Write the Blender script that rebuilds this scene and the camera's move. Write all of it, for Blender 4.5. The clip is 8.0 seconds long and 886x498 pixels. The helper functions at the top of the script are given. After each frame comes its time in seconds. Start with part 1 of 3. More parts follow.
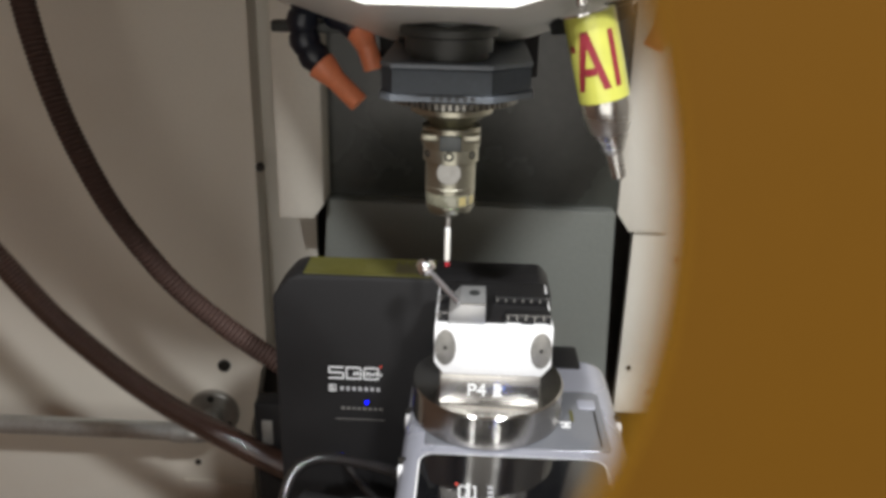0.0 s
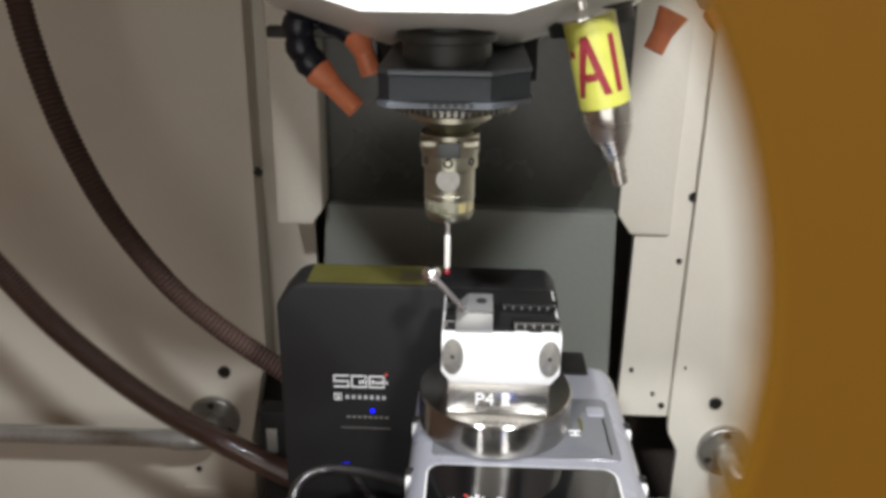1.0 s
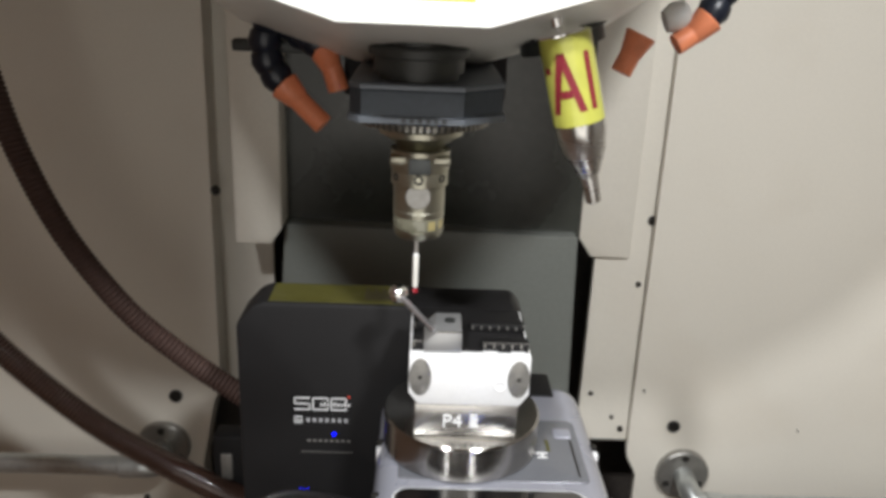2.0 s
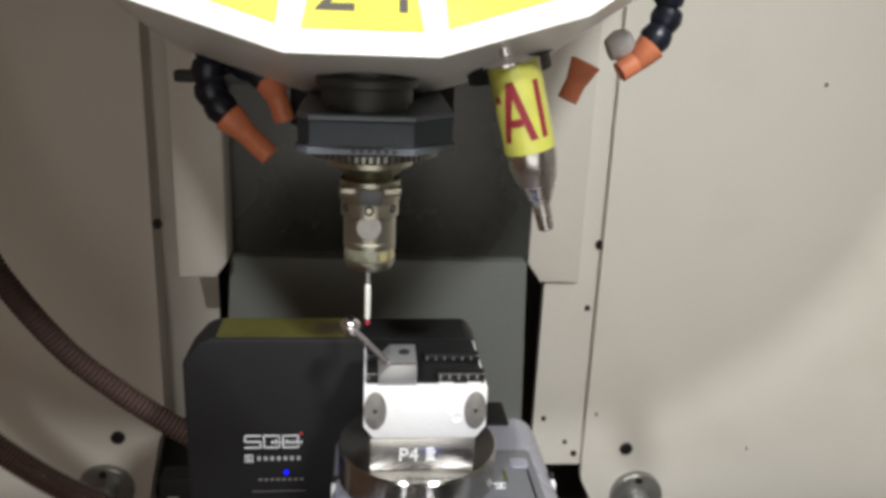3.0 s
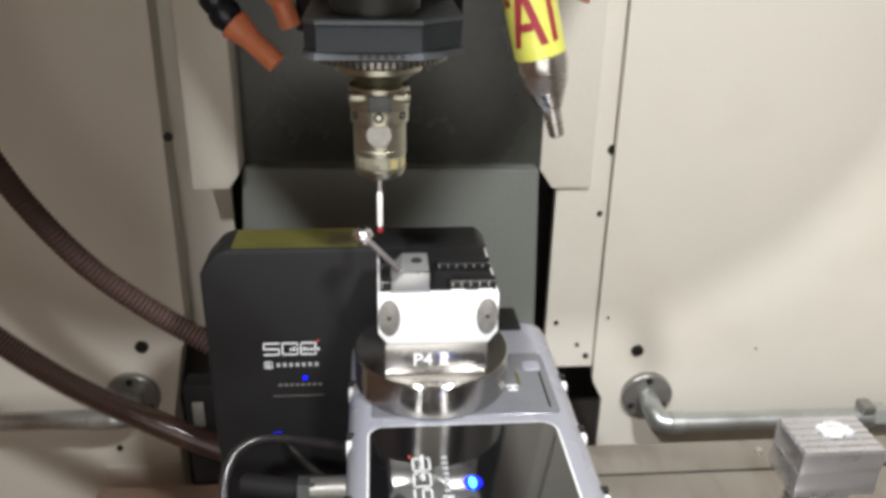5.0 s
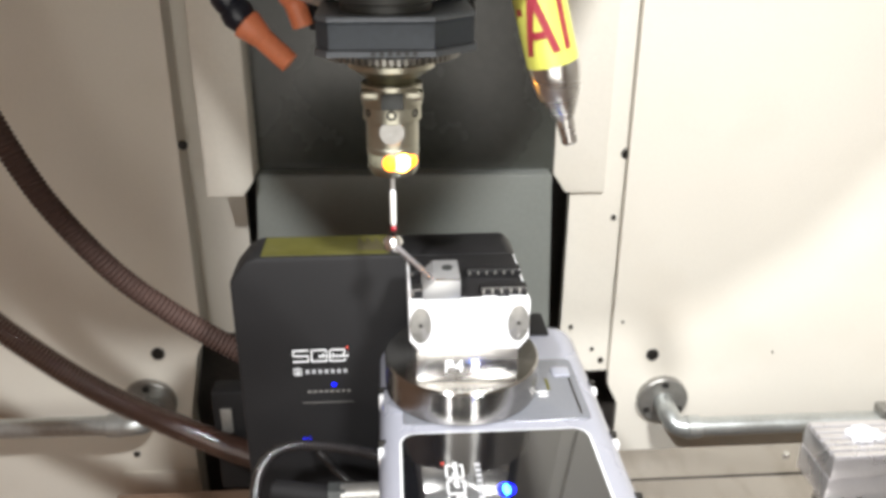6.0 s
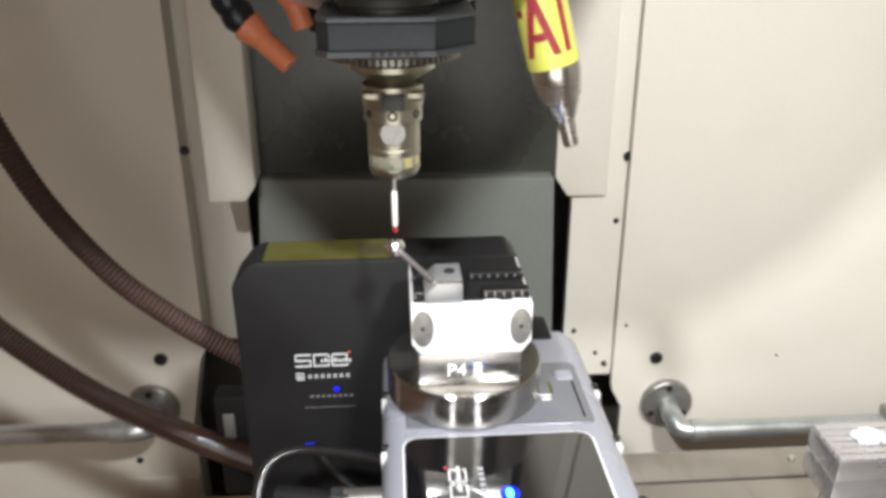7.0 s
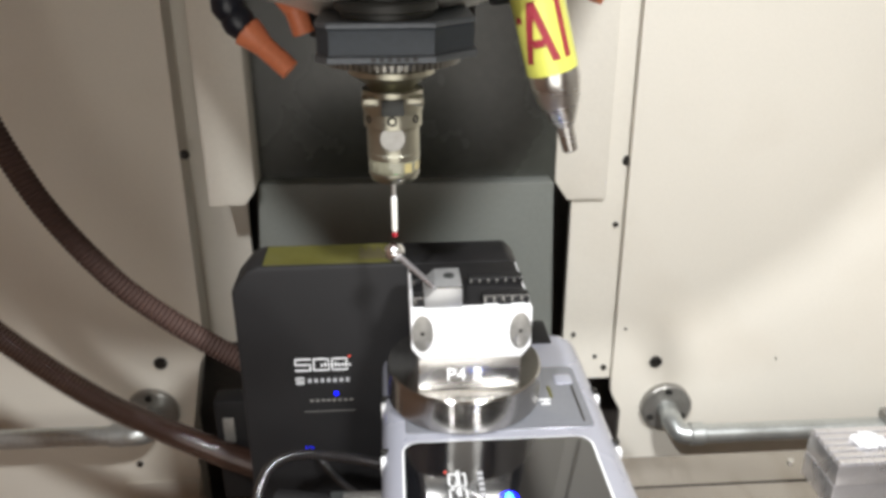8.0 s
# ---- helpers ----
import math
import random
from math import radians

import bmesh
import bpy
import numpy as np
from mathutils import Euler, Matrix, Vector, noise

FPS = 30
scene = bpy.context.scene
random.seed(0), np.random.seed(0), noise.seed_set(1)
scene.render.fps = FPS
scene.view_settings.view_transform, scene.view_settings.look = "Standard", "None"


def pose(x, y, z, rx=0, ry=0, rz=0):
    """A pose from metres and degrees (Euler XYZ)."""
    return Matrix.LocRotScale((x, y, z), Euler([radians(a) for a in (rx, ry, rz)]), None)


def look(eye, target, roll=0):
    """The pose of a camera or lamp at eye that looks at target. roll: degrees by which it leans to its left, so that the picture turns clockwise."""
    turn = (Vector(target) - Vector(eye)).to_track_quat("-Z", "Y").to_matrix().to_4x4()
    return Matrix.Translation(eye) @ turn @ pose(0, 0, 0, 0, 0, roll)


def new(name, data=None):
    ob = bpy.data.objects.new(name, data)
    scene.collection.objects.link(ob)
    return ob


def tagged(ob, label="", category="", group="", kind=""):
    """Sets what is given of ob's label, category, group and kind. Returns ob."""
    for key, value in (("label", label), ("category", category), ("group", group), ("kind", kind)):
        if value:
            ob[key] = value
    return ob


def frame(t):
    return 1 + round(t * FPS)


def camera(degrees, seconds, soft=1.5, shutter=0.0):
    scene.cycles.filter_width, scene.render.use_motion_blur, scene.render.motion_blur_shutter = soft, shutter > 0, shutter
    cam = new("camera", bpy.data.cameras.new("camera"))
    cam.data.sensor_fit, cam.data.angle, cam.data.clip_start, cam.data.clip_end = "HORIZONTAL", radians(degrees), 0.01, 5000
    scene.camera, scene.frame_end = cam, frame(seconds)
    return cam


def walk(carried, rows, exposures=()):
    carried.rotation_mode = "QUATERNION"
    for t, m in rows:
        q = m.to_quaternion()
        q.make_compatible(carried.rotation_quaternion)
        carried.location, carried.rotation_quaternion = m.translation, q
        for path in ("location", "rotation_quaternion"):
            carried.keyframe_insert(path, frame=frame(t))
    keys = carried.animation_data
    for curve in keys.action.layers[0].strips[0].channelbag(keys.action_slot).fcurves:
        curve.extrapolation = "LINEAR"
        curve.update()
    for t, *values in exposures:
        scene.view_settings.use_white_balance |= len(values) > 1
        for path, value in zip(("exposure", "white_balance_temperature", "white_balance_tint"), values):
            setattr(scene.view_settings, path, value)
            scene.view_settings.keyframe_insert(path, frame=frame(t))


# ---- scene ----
cam = camera(56.9, 8.0, soft=3.6)
PATH = [
    (0, (0.018, -0.653, 0.261), (-0.047, 1.212, -0.46), 1.3),
    (0.5, (0.018, -0.65, 0.264), (-0.057, 1.212, -0.462), 1.1),
    (1, (0.018, -0.642, 0.265), (-0.048, 1.221, -0.46), 0.7),
    (1.2, (0.017, -0.642, 0.264), (-0.036, 1.223, -0.456), 0.9),
    (2.3, (-0.002, -0.631, 0.254), (0.104, 1.261, -0.384), 2.6),
    (2.5, (-0.003, -0.629, 0.255), (0.136, 1.266, -0.369), 2.5),
    (3, (-0.003, -0.627, 0.256), (0.185, 1.272, -0.341), 2.3),
    (3.5, (-0.003, -0.627, 0.256), (0.202, 1.267, -0.354), 2.0),
    (4, (-0.003, -0.63, 0.257), (0.189, 1.222, -0.474), 1.8),
    (4.5, (-0.003, -0.628, 0.258), (0.177, 1.189, -0.558), 1.3),
    (4.7, (-0.002, -0.63, 0.257), (0.169, 1.190, -0.556), 1.2),
    (5.8, (-0.002, -0.629, 0.262), (0.122, 1.198, -0.545), 0.4),
    (6, (-0.002, -0.629, 0.262), (0.12, 1.198, -0.542), 0.2),
    (6.5, (-0.002, -0.627, 0.26), (0.119, 1.203, -0.537), -0.2),
    (7, (-0.001, -0.628, 0.26), (0.114, 1.205, -0.533), -0.2),
    (7.5, (-0.002, -0.628, 0.261), (0.113, 1.206, -0.528), -0.2),
    (8, (-0.001, -0.629, 0.262), (0.115, 1.206, -0.524), -0.2),
]
# exposure follows the phone's own metering
walk(cam, [(t, look(eye, target, roll)) for t, eye, target, roll in PATH],
     [(0.0, 0.04), (1.2, 0.08), (2.3, -0.28), (3.5, -0.32), (4.0, -0.36), (4.5, -0.1), (4.7, -0.03), (5.8, 0.80), (6.0, 0.80), (6.4, 0.48), (8.0, 0.46)])
cam.data.dof.use_dof = True
cam.data.dof.focus_distance = 0.72
cam.data.dof.aperture_fstop = 8.0

# ---- world and lamps ----
world = bpy.data.worlds.new("workshop")
scene.world = world
world.use_nodes = True
world.node_tree.nodes["Background"].inputs["Color"].default_value = (0.9, 0.95, 1.0, 1)
world.node_tree.nodes["Background"].inputs["Strength"].default_value = 0.02


def area(name, eye, target, sx, sy, power, colour, spread):
    lamp = bpy.data.lights.new(name, "AREA")
    lamp.shape, lamp.size, lamp.size_y, lamp.energy, lamp.color = "RECTANGLE", sx, sy, power, colour
    lamp.spread = radians(spread)
    ob = new(name, lamp)
    ob.matrix_world = look(eye, target)
    return ob


RIGHT_LAMP = ((0.48, -0.96, 1.09), (0.18, 0.12, -0.20))
LEFT_LAMP = ((-0.42, -1.00, 1.10), (0.47, 0.35, -0.32))
area("machine_lamp", *RIGHT_LAMP, 0.16, 0.10, 11.0, (0.975, 0.99, 1.0), 120)
beam = bpy.data.lights.new("machine_spot", "SPOT")
beam.energy, beam.color, beam.spot_size, beam.spot_blend, beam.shadow_soft_size = 84.0, (0.975, 0.99, 1.0), radians(43), 0.4, 0.045
new("machine_spot", beam).matrix_world = look(*LEFT_LAMP)
# large soft lamp added in the unseen doorway behind the camera as workshop fill
area("doorway_fill", (0.0, -1.105, 0.02), (0.0, 0.2, 0.10), 0.90, 0.80, 3.3, (1.0, 0.95, 0.88), 170)


# ---- materials ----
def mat(name, colour, rough=0.5, metal=0.0, vary=0.12, big=3.0, fine=120.0, bump=0.05, coat=0.0, emit=0.0,
        rand=0.0, stretch=(1, 1, 1), dirt=None, transmission=0.0, turned=0.0):
    m = bpy.data.materials.new(name)
    m.use_nodes = True
    nt = m.node_tree
    n, l = nt.nodes, nt.links
    b = n["Principled BSDF"]
    b.inputs["Metallic"].default_value = metal
    b.inputs["Coat Weight"].default_value = coat
    b.inputs["Coat Roughness"].default_value = 0.06
    b.inputs["Transmission Weight"].default_value = transmission
    if turned:
        tg = n.new("ShaderNodeTangent")
        tg.direction_type, tg.axis = "RADIAL", "Z"
        b.inputs["Anisotropic"].default_value = turned
        b.inputs["Anisotropic Rotation"].default_value = 0.25
        l.new(tg.outputs[0], b.inputs["Tangent"])
    tc = n.new("ShaderNodeTexCoord")
    mp = n.new("ShaderNodeMapping")
    mp.inputs["Scale"].default_value = stretch
    l.new(tc.outputs["Object"], mp.inputs["Vector"])
    n1 = n.new("ShaderNodeTexNoise")
    n1.inputs["Scale"].default_value, n1.inputs["Detail"].default_value = big, 5
    n2 = n.new("ShaderNodeTexNoise")
    n2.inputs["Scale"].default_value, n2.inputs["Detail"].default_value = fine, 3
    l.new(mp.outputs[0], n1.inputs["Vector"])
    l.new(mp.outputs[0], n2.inputs["Vector"])
    add = n.new("ShaderNodeMath")
    add.operation = "ADD"
    l.new(n1.outputs["Fac"], add.inputs[0])
    l.new(n2.outputs["Fac"], add.inputs[1])
    rng = n.new("ShaderNodeMapRange")
    rng.inputs["From Min"].default_value, rng.inputs["From Max"].default_value = 0.6, 1.4
    rng.inputs["To Min"].default_value, rng.inputs["To Max"].default_value = 1 - vary, 1 + vary
    l.new(add.outputs[0], rng.inputs["Value"])
    mul = n.new("ShaderNodeMixRGB")
    mul.blend_type = "MULTIPLY"
    mul.inputs["Fac"].default_value = 1.0
    mul.inputs["Color1"].default_value = (*colour, 1)
    l.new(rng.outputs[0], mul.inputs["Color2"])
    out = mul.outputs[0]
    if dirt:
        n3 = n.new("ShaderNodeTexNoise")
        n3.inputs["Scale"].default_value, n3.inputs["Detail"].default_value = big * 2.3, 8
        l.new(mp.outputs[0], n3.inputs["Vector"])
        r3 = n.new("ShaderNodeMapRange")
        r3.inputs["From Min"].default_value, r3.inputs["From Max"].default_value = 0.52, 0.75
        r3.inputs["To Max"].default_value = dirt[3]
        l.new(n3.outputs["Fac"], r3.inputs["Value"])
        mx = n.new("ShaderNodeMixRGB")
        mx.inputs["Color2"].default_value = (*dirt[:3], 1)
        l.new(r3.outputs[0], mx.inputs["Fac"])
        l.new(out, mx.inputs["Color1"])
        out = mx.outputs[0]
    l.new(out, b.inputs["Base Color"])
    rr = n.new("ShaderNodeMapRange")
    rr.inputs["From Min"].default_value, rr.inputs["From Max"].default_value = 0.3, 0.7
    rr.inputs["To Min"].default_value, rr.inputs["To Max"].default_value = max(0.02, rough * 0.8), min(1, rough * 1.2)
    l.new(n1.outputs["Fac"], rr.inputs["Value"])
    l.new(rr.outputs[0], b.inputs["Roughness"])
    if bump:
        bp = n.new("ShaderNodeBump")
        bp.inputs["Strength"].default_value, bp.inputs["Distance"].default_value = bump, 0.002
        l.new(n2.outputs["Fac"], bp.inputs["Height"])
        l.new(bp.outputs[0], b.inputs["Normal"])
    if emit:
        b.inputs["Emission Color"].default_value = (*colour, 1)
        b.inputs["Emission Strength"].default_value = emit
    return m


CREAM = mat("cream_paint", (0.74, 0.70, 0.62), 0.42, vary=0.05, big=2.0, fine=300, bump=0.03, dirt=(0.50, 0.42, 0.32, 0.22))
GREYPAINT = mat("grey_sheet", (0.185, 0.196, 0.180), 0.38, vary=0.10, big=4, fine=200, bump=0.03, dirt=(0.18, 0.17, 0.15, 0.3))
DARK = mat("dark_cover", (0.042, 0.045, 0.038), 0.26, vary=0.2, big=6, fine=90, bump=0.04)
GAPSHADE = mat("gap_shade", (0.10, 0.085, 0.075), 0.6, vary=0.3)
BLACK = mat("black_housing", (0.009, 0.0085, 0.0088), 0.56, vary=0.25, big=8, fine=400, bump=0.05)
GLOSS = mat("black_glass", (0.006, 0.006, 0.007), 0.06, vary=0.2, bump=0.0, coat=1.0)
BODY = mat("silver_lacquer", (0.30, 0.305, 0.35), 0.28, metal=0.15, vary=0.05, big=10, fine=500, bump=0.01, coat=0.4)
BODYDARK = mat("grey_lacquer", (0.17, 0.175, 0.195), 0.2, metal=0.3, vary=0.06, big=10, fine=400, bump=0.01)
STEEL = mat("ground_steel", (0.68, 0.67, 0.65), 0.26, metal=1.0, vary=0.10, big=14, fine=260, bump=0.03, stretch=(1, 1, 6))
SATIN = mat("satin_steel", (0.88, 0.88, 0.88), 0.42, metal=0.15, vary=0.06, big=18, fine=500, bump=0.04)
DISC = mat("turned_steel", (0.46, 0.445, 0.42), 0.20, metal=1.0, vary=0.12, big=12, fine=300, bump=0.03, stretch=(1, 1, 8), turned=0.95)
BLOCKST = mat("ground_block", (0.40, 0.40, 0.40), 0.38, metal=0.6, vary=0.06, big=20, fine=400, bump=0.03)
FLAKES = mat("hot_spot_flakes", (0.92, 0.92, 0.93), 0.35, metal=0.35, vary=0.05, big=40, bump=0.02)
CHROME = mat("polished_ball", (0.92, 0.92, 0.92), 0.14, metal=1.0, vary=0.03, bump=0.0)
PROBE = mat("probe_steel", (0.42, 0.41, 0.335), 0.34, metal=1.0, vary=0.12, big=30, fine=400, bump=0.03)
PGLASS = mat("probe_window", (0.15, 0.145, 0.105), 0.12, vary=0.15, big=60, bump=0.02, coat=0.8)
LITPANE = mat("yellow_lit_pane", (0.30, 0.25, 0.11), 0.2, vary=0.2, big=90, coat=0.5)
GREYJOINT = mat("grey_plastic", (0.62, 0.62, 0.60), 0.35, vary=0.1, big=30)
CERAMIC = mat("white_ceramic", (0.82, 0.80, 0.74), 0.3, vary=0.05)
RUBY = mat("ruby", (0.25, 0.01, 0.02), 0.08, vary=0.1, coat=0.6)
SPIND = mat("spindle_grey", (0.050, 0.062, 0.078), 0.42, metal=0.3, vary=0.15, big=12, fine=250, bump=0.05)
SPINDEDGE = mat("spindle_edge", (0.13, 0.147, 0.17), 0.4, metal=0.3, vary=0.15, big=14, fine=250)
SPINDDARK = mat("spindle_dark", (0.038, 0.040, 0.038), 0.45, metal=0.2, vary=0.25, big=20)
GEAR = mat("oiled_gear", (0.30, 0.295, 0.27), 0.36, metal=0.9, vary=0.25, big=20)
WHITE = mat("white_enamel", (0.80, 0.79, 0.74), 0.35, vary=0.05, big=5, fine=200, bump=0.02, dirt=(0.6, 0.57, 0.5, 0.2))
YPLATE = mat("yellow_plate", (0.72, 0.66, 0.06), 0.4, vary=0.06, big=10)
INK = mat("dark_ink", (0.05, 0.04, 0.03), 0.5)
YLABEL = mat("yellow_label", (0.46, 0.46, 0.085), 0.35, coat=0.5, vary=0.10, big=20, dirt=(0.3, 0.28, 0.1, 0.3))
YTAPE = mat("yellow_tape", (0.065, 0.06, 0.011), 0.55, vary=0.15, big=25, dirt=(0.08, 0.075, 0.03, 0.5))
RED = mat("dark_red_ink", (0.20, 0.015, 0.025), 0.5, vary=0.1)
ORANGE = mat("orange_plastic", (0.78, 0.25, 0.12), 0.45, vary=0.10, big=30, fine=300, bump=0.05, dirt=(0.4, 0.15, 0.08, 0.3))
NAVY = mat("navy_plastic", (0.007, 0.010, 0.020), 0.4, vary=0.2)
RUBBER = mat("brown_rubber_hose", (0.060, 0.032, 0.025), 0.7, vary=0.2, big=12, fine=200)
CABLE = mat("black_cable", (0.010, 0.009, 0.009), 0.16, vary=0.15, big=20, bump=0.0, coat=1.0)
RIDGE = mat("black_corrugated", (0.042, 0.022, 0.016), 0.12, vary=0.2, big=12, fine=200, bump=0.0, coat=1.0)
GALV = mat("galvanised_pipe", (0.52, 0.54, 0.53), 0.36, metal=0.8, vary=0.15, big=20, fine=180, bump=0.05)
FLANGE = mat("flange_grey", (0.28, 0.27, 0.25), 0.4, metal=0.6, vary=0.2, big=25, fine=220)
TABLE = mat("machined_table", (0.40, 0.375, 0.345), 0.22, metal=0.9, vary=0.07, big=6, fine=150, bump=0.015, stretch=(3, 1, 1), dirt=(0.2, 0.16, 0.13, 0.35))
ALU = mat("milled_aluminium", (0.74, 0.73, 0.76), 0.30, metal=0.9, vary=0.08, big=20, fine=350, bump=0.05)
SCREW = mat("black_screw", (0.03, 0.028, 0.025), 0.4, metal=0.5)
PRINT = mat("white_print", (0.72, 0.72, 0.72), 0.5, vary=0.03)
PRINTGREY = mat("grey_print", (0.36, 0.36, 0.37), 0.5, vary=0.03)
PRINTRED = mat("red_print", (0.75, 0.08, 0.05), 0.5)
BLUELED = mat("blue_led", (0.0, 0.004, 1.0), 0.3, emit=3.0)
BLUECORE = mat("blue_led_core", (0.03, 0.30, 1.0), 0.3, emit=8.0)
AMBER = mat("amber_led", (1.0, 0.42, 0.05), 0.3, emit=22.0)
AMBERGLOW = mat("amber_glow", (1.0, 0.27, 0.01), 0.3, emit=3.2)
GREEN = mat("green_led", (0.05, 1.0, 0.35), 0.3, emit=10.0)
MUSTARD = mat("mustard_paint", (0.086, 0.0365, 0.0009), 0.75, vary=0.05, big=20, fine=600, bump=0.02)
MUSTARDRIM = mat("mustard_rim", (0.16, 0.08, 0.004), 0.45, vary=0.05, big=20, fine=600, bump=0.02)
BLACK.node_tree.nodes["Principled BSDF"].inputs["Specular IOR Level"].default_value = 0.25
for m in (RIDGE, CABLE):
    m.node_tree.nodes["Principled BSDF"].inputs["Specular IOR Level"].default_value = 1.0
    m.node_tree.nodes["Principled BSDF"].inputs["Coat Roughness"].default_value = 0.14
for m in (MUSTARD, MUSTARDRIM):
    m.node_tree.nodes["Principled BSDF"].inputs["Specular IOR Level"].default_value = 0.12
FLOORBR = mat("oily_tray", (0.26, 0.17, 0.12), 0.35, vary=0.2, big=6, fine=90)
DOORGREY = mat("door_grey", (0.42, 0.39, 0.35), 0.5, vary=0.15, big=3, fine=80)
# brown of the unseen walls, chosen to tint the light on the back wall
BOUNCEWARM = mat("warm_bounce", (0.33, 0.22, 0.165), 0.5, vary=0.15, big=3, fine=80)


# ---- mesh helpers ----
def mesh_of(name, bm, material, smooth=True):
    bmesh.ops.recalc_face_normals(bm, faces=bm.faces[:])
    me = bpy.data.meshes.new(name)
    bm.to_mesh(me)
    bm.free()
    me.materials.append(material)
    if smooth:
        me.shade_smooth()
        me.set_sharp_from_angle(angle=radians(32))
    return me


def part(name, bm, material, parent=None, label="", at=None):
    ob = new(name, mesh_of(name, bm, material))
    if parent:
        ob.parent = parent
    if at is not None:
        ob.matrix_basis = at
    return tagged(ob, label)


def thing(name, label, category, group="", at=None, kind=""):
    ob = new(name)
    ob.empty_display_size = 0.02
    if at is not None:
        ob.matrix_basis = at
    return tagged(ob, label, category, group, kind)


def solid(name, bm, material, label, category="", group="", kind=""):
    return tagged(part(name, bm, material), label, category, group, kind)


def box(x0, x1, y0, y1, z0, z1, bev=0.0, seg=2, bm=None):
    own = bmesh.new()
    bmesh.ops.create_cube(own, size=1.0)
    for v in own.verts:
        v.co = Vector(((x0 + x1) / 2 + v.co.x * (x1 - x0), (y0 + y1) / 2 + v.co.y * (y1 - y0), (z0 + z1) / 2 + v.co.z * (z1 - z0)))
    if bev:
        bmesh.ops.bevel(own, geom=own.edges[:], offset=bev, segments=seg, profile=0.5, affect="EDGES")
    return join(bm, own)


def join(bm, own):
    if bm is None:
        return own
    me = bpy.data.meshes.new("tmp")
    own.to_mesh(me)
    own.free()
    bm.from_mesh(me)
    bpy.data.meshes.remove(me)
    return bm


def lathe(profile, m=None, segs=48, bm=None):
    """Turned body about local z from (radius, z) pairs."""
    own = bmesh.new()
    rings = []
    for r, z in profile:
        if r < 1e-6:
            rings.append([own.verts.new((0, 0, z))])
        else:
            rings.append([own.verts.new((r * math.cos(a), r * math.sin(a), z)) for a in (2 * math.pi * i / segs for i in range(segs))])
    for a, b in zip(rings, rings[1:]):
        for i in range(segs):
            j = (i + 1) % segs
            if len(a) == 1 and len(b) == 1:
                continue
            if len(a) == 1:
                own.faces.new((a[0], b[i], b[j]))
            elif len(b) == 1:
                own.faces.new((a[i], a[j], b[0]))
            else:
                own.faces.new((a[i], a[j], b[j], b[i]))
    for ring in (rings[0], rings[-1]):
        if len(ring) > 2:
            own.faces.new(ring)
    if m is not None:
        bmesh.ops.transform(own, matrix=m, verts=own.verts[:])
    return join(bm, own)


def along(a, b):
    """Pose whose z runs from a to b."""
    d = Vector(b) - Vector(a)
    return Matrix.Translation(a) @ d.to_track_quat("Z", "Y").to_matrix().to_4x4()


def rod(a, b, r0, r1=None, segs=32, bm=None, lip=0.0):
    h = (Vector(b) - Vector(a)).length
    r1 = r0 if r1 is None else r1
    if lip:
        prof = [(r0 - lip, 0), (r0, lip), (r1, h - lip), (r1 - lip, h)]
    else:
        prof = [(r0, 0), (r1, h)]
    return lathe(prof, along(a, b), segs, bm)


def prism(points, y0, y1, bev=0.0, bm=None):
    """A plate with an outline in x and z, from y0 to y1."""
    own = bmesh.new()
    f = own.faces.new([own.verts.new((x, y0, z)) for x, z in points])
    ext = bmesh.ops.extrude_face_region(own, geom=[f])
    for v in ext["geom"]:
        if isinstance(v, bmesh.types.BMVert):
            v.co.y = y1
    if bev:
        bmesh.ops.recalc_face_normals(own, faces=own.faces[:])
        bmesh.ops.bevel(own, geom=own.edges[:], offset=bev, segments=2, profile=0.5, affect="EDGES")
    return join(bm, own)


def slab(points, z0, z1, bev=0.0, bm=None, seg=3):
    """A plate with an outline in x and y, from z0 to z1; the top edge is rounded."""
    own = bmesh.new()
    f = own.faces.new([own.verts.new((x, y, z0)) for x, y in points])
    ext = bmesh.ops.extrude_face_region(own, geom=[f])
    top = [v for v in ext["geom"] if isinstance(v, bmesh.types.BMVert)]
    for v in top:
        v.co.z = z1
    bmesh.ops.recalc_face_normals(own, faces=own.faces[:])
    if bev:
        marks = [e for e in own.edges if all(v in top for v in e.verts)]
        bmesh.ops.bevel(own, geom=marks, offset=bev, segments=seg, profile=0.5, affect="EDGES")
    return join(bm, own)


def rounded(x0, x1, y0, y1, r, n=6):
    pts = []
    for cx, cy, a0 in ((x1 - r, y1 - r, 0), (x0 + r, y1 - r, 90), (x0 + r, y0 + r, 180), (x1 - r, y0 + r, 270)):
        pts += [(cx + r * math.cos(radians(a0 + 90 * i / n)), cy + r * math.sin(radians(a0 + 90 * i / n))) for i in range(n + 1)]
    return pts


def spline(points, step):
    """Even steps along a smooth line through the points."""
    p = [Vector(q) for q in points]
    p = [2 * p[0] - p[1]] + p + [2 * p[-1] - p[-2]]
    fine = []
    for i in range(1, len(p) - 2):
        a, b, c, d = p[i - 1], p[i], p[i + 1], p[i + 2]
        for k in range(40):
            t = k / 40
            fine.append(0.5 * (2 * b + (c - a) * t + (2 * a - 5 * b + 4 * c - d) * t * t + (3 * b - a - 3 * c + d) * t ** 3))
    fine.append(p[-2])
    out, left = [fine[0]], step
    for a, b in zip(fine, fine[1:]):
        while (b - a).length > left:
            a = a + (b - a).normalized() * left
            out.append(a)
            left = step
        left -= (b - a).length
    return out


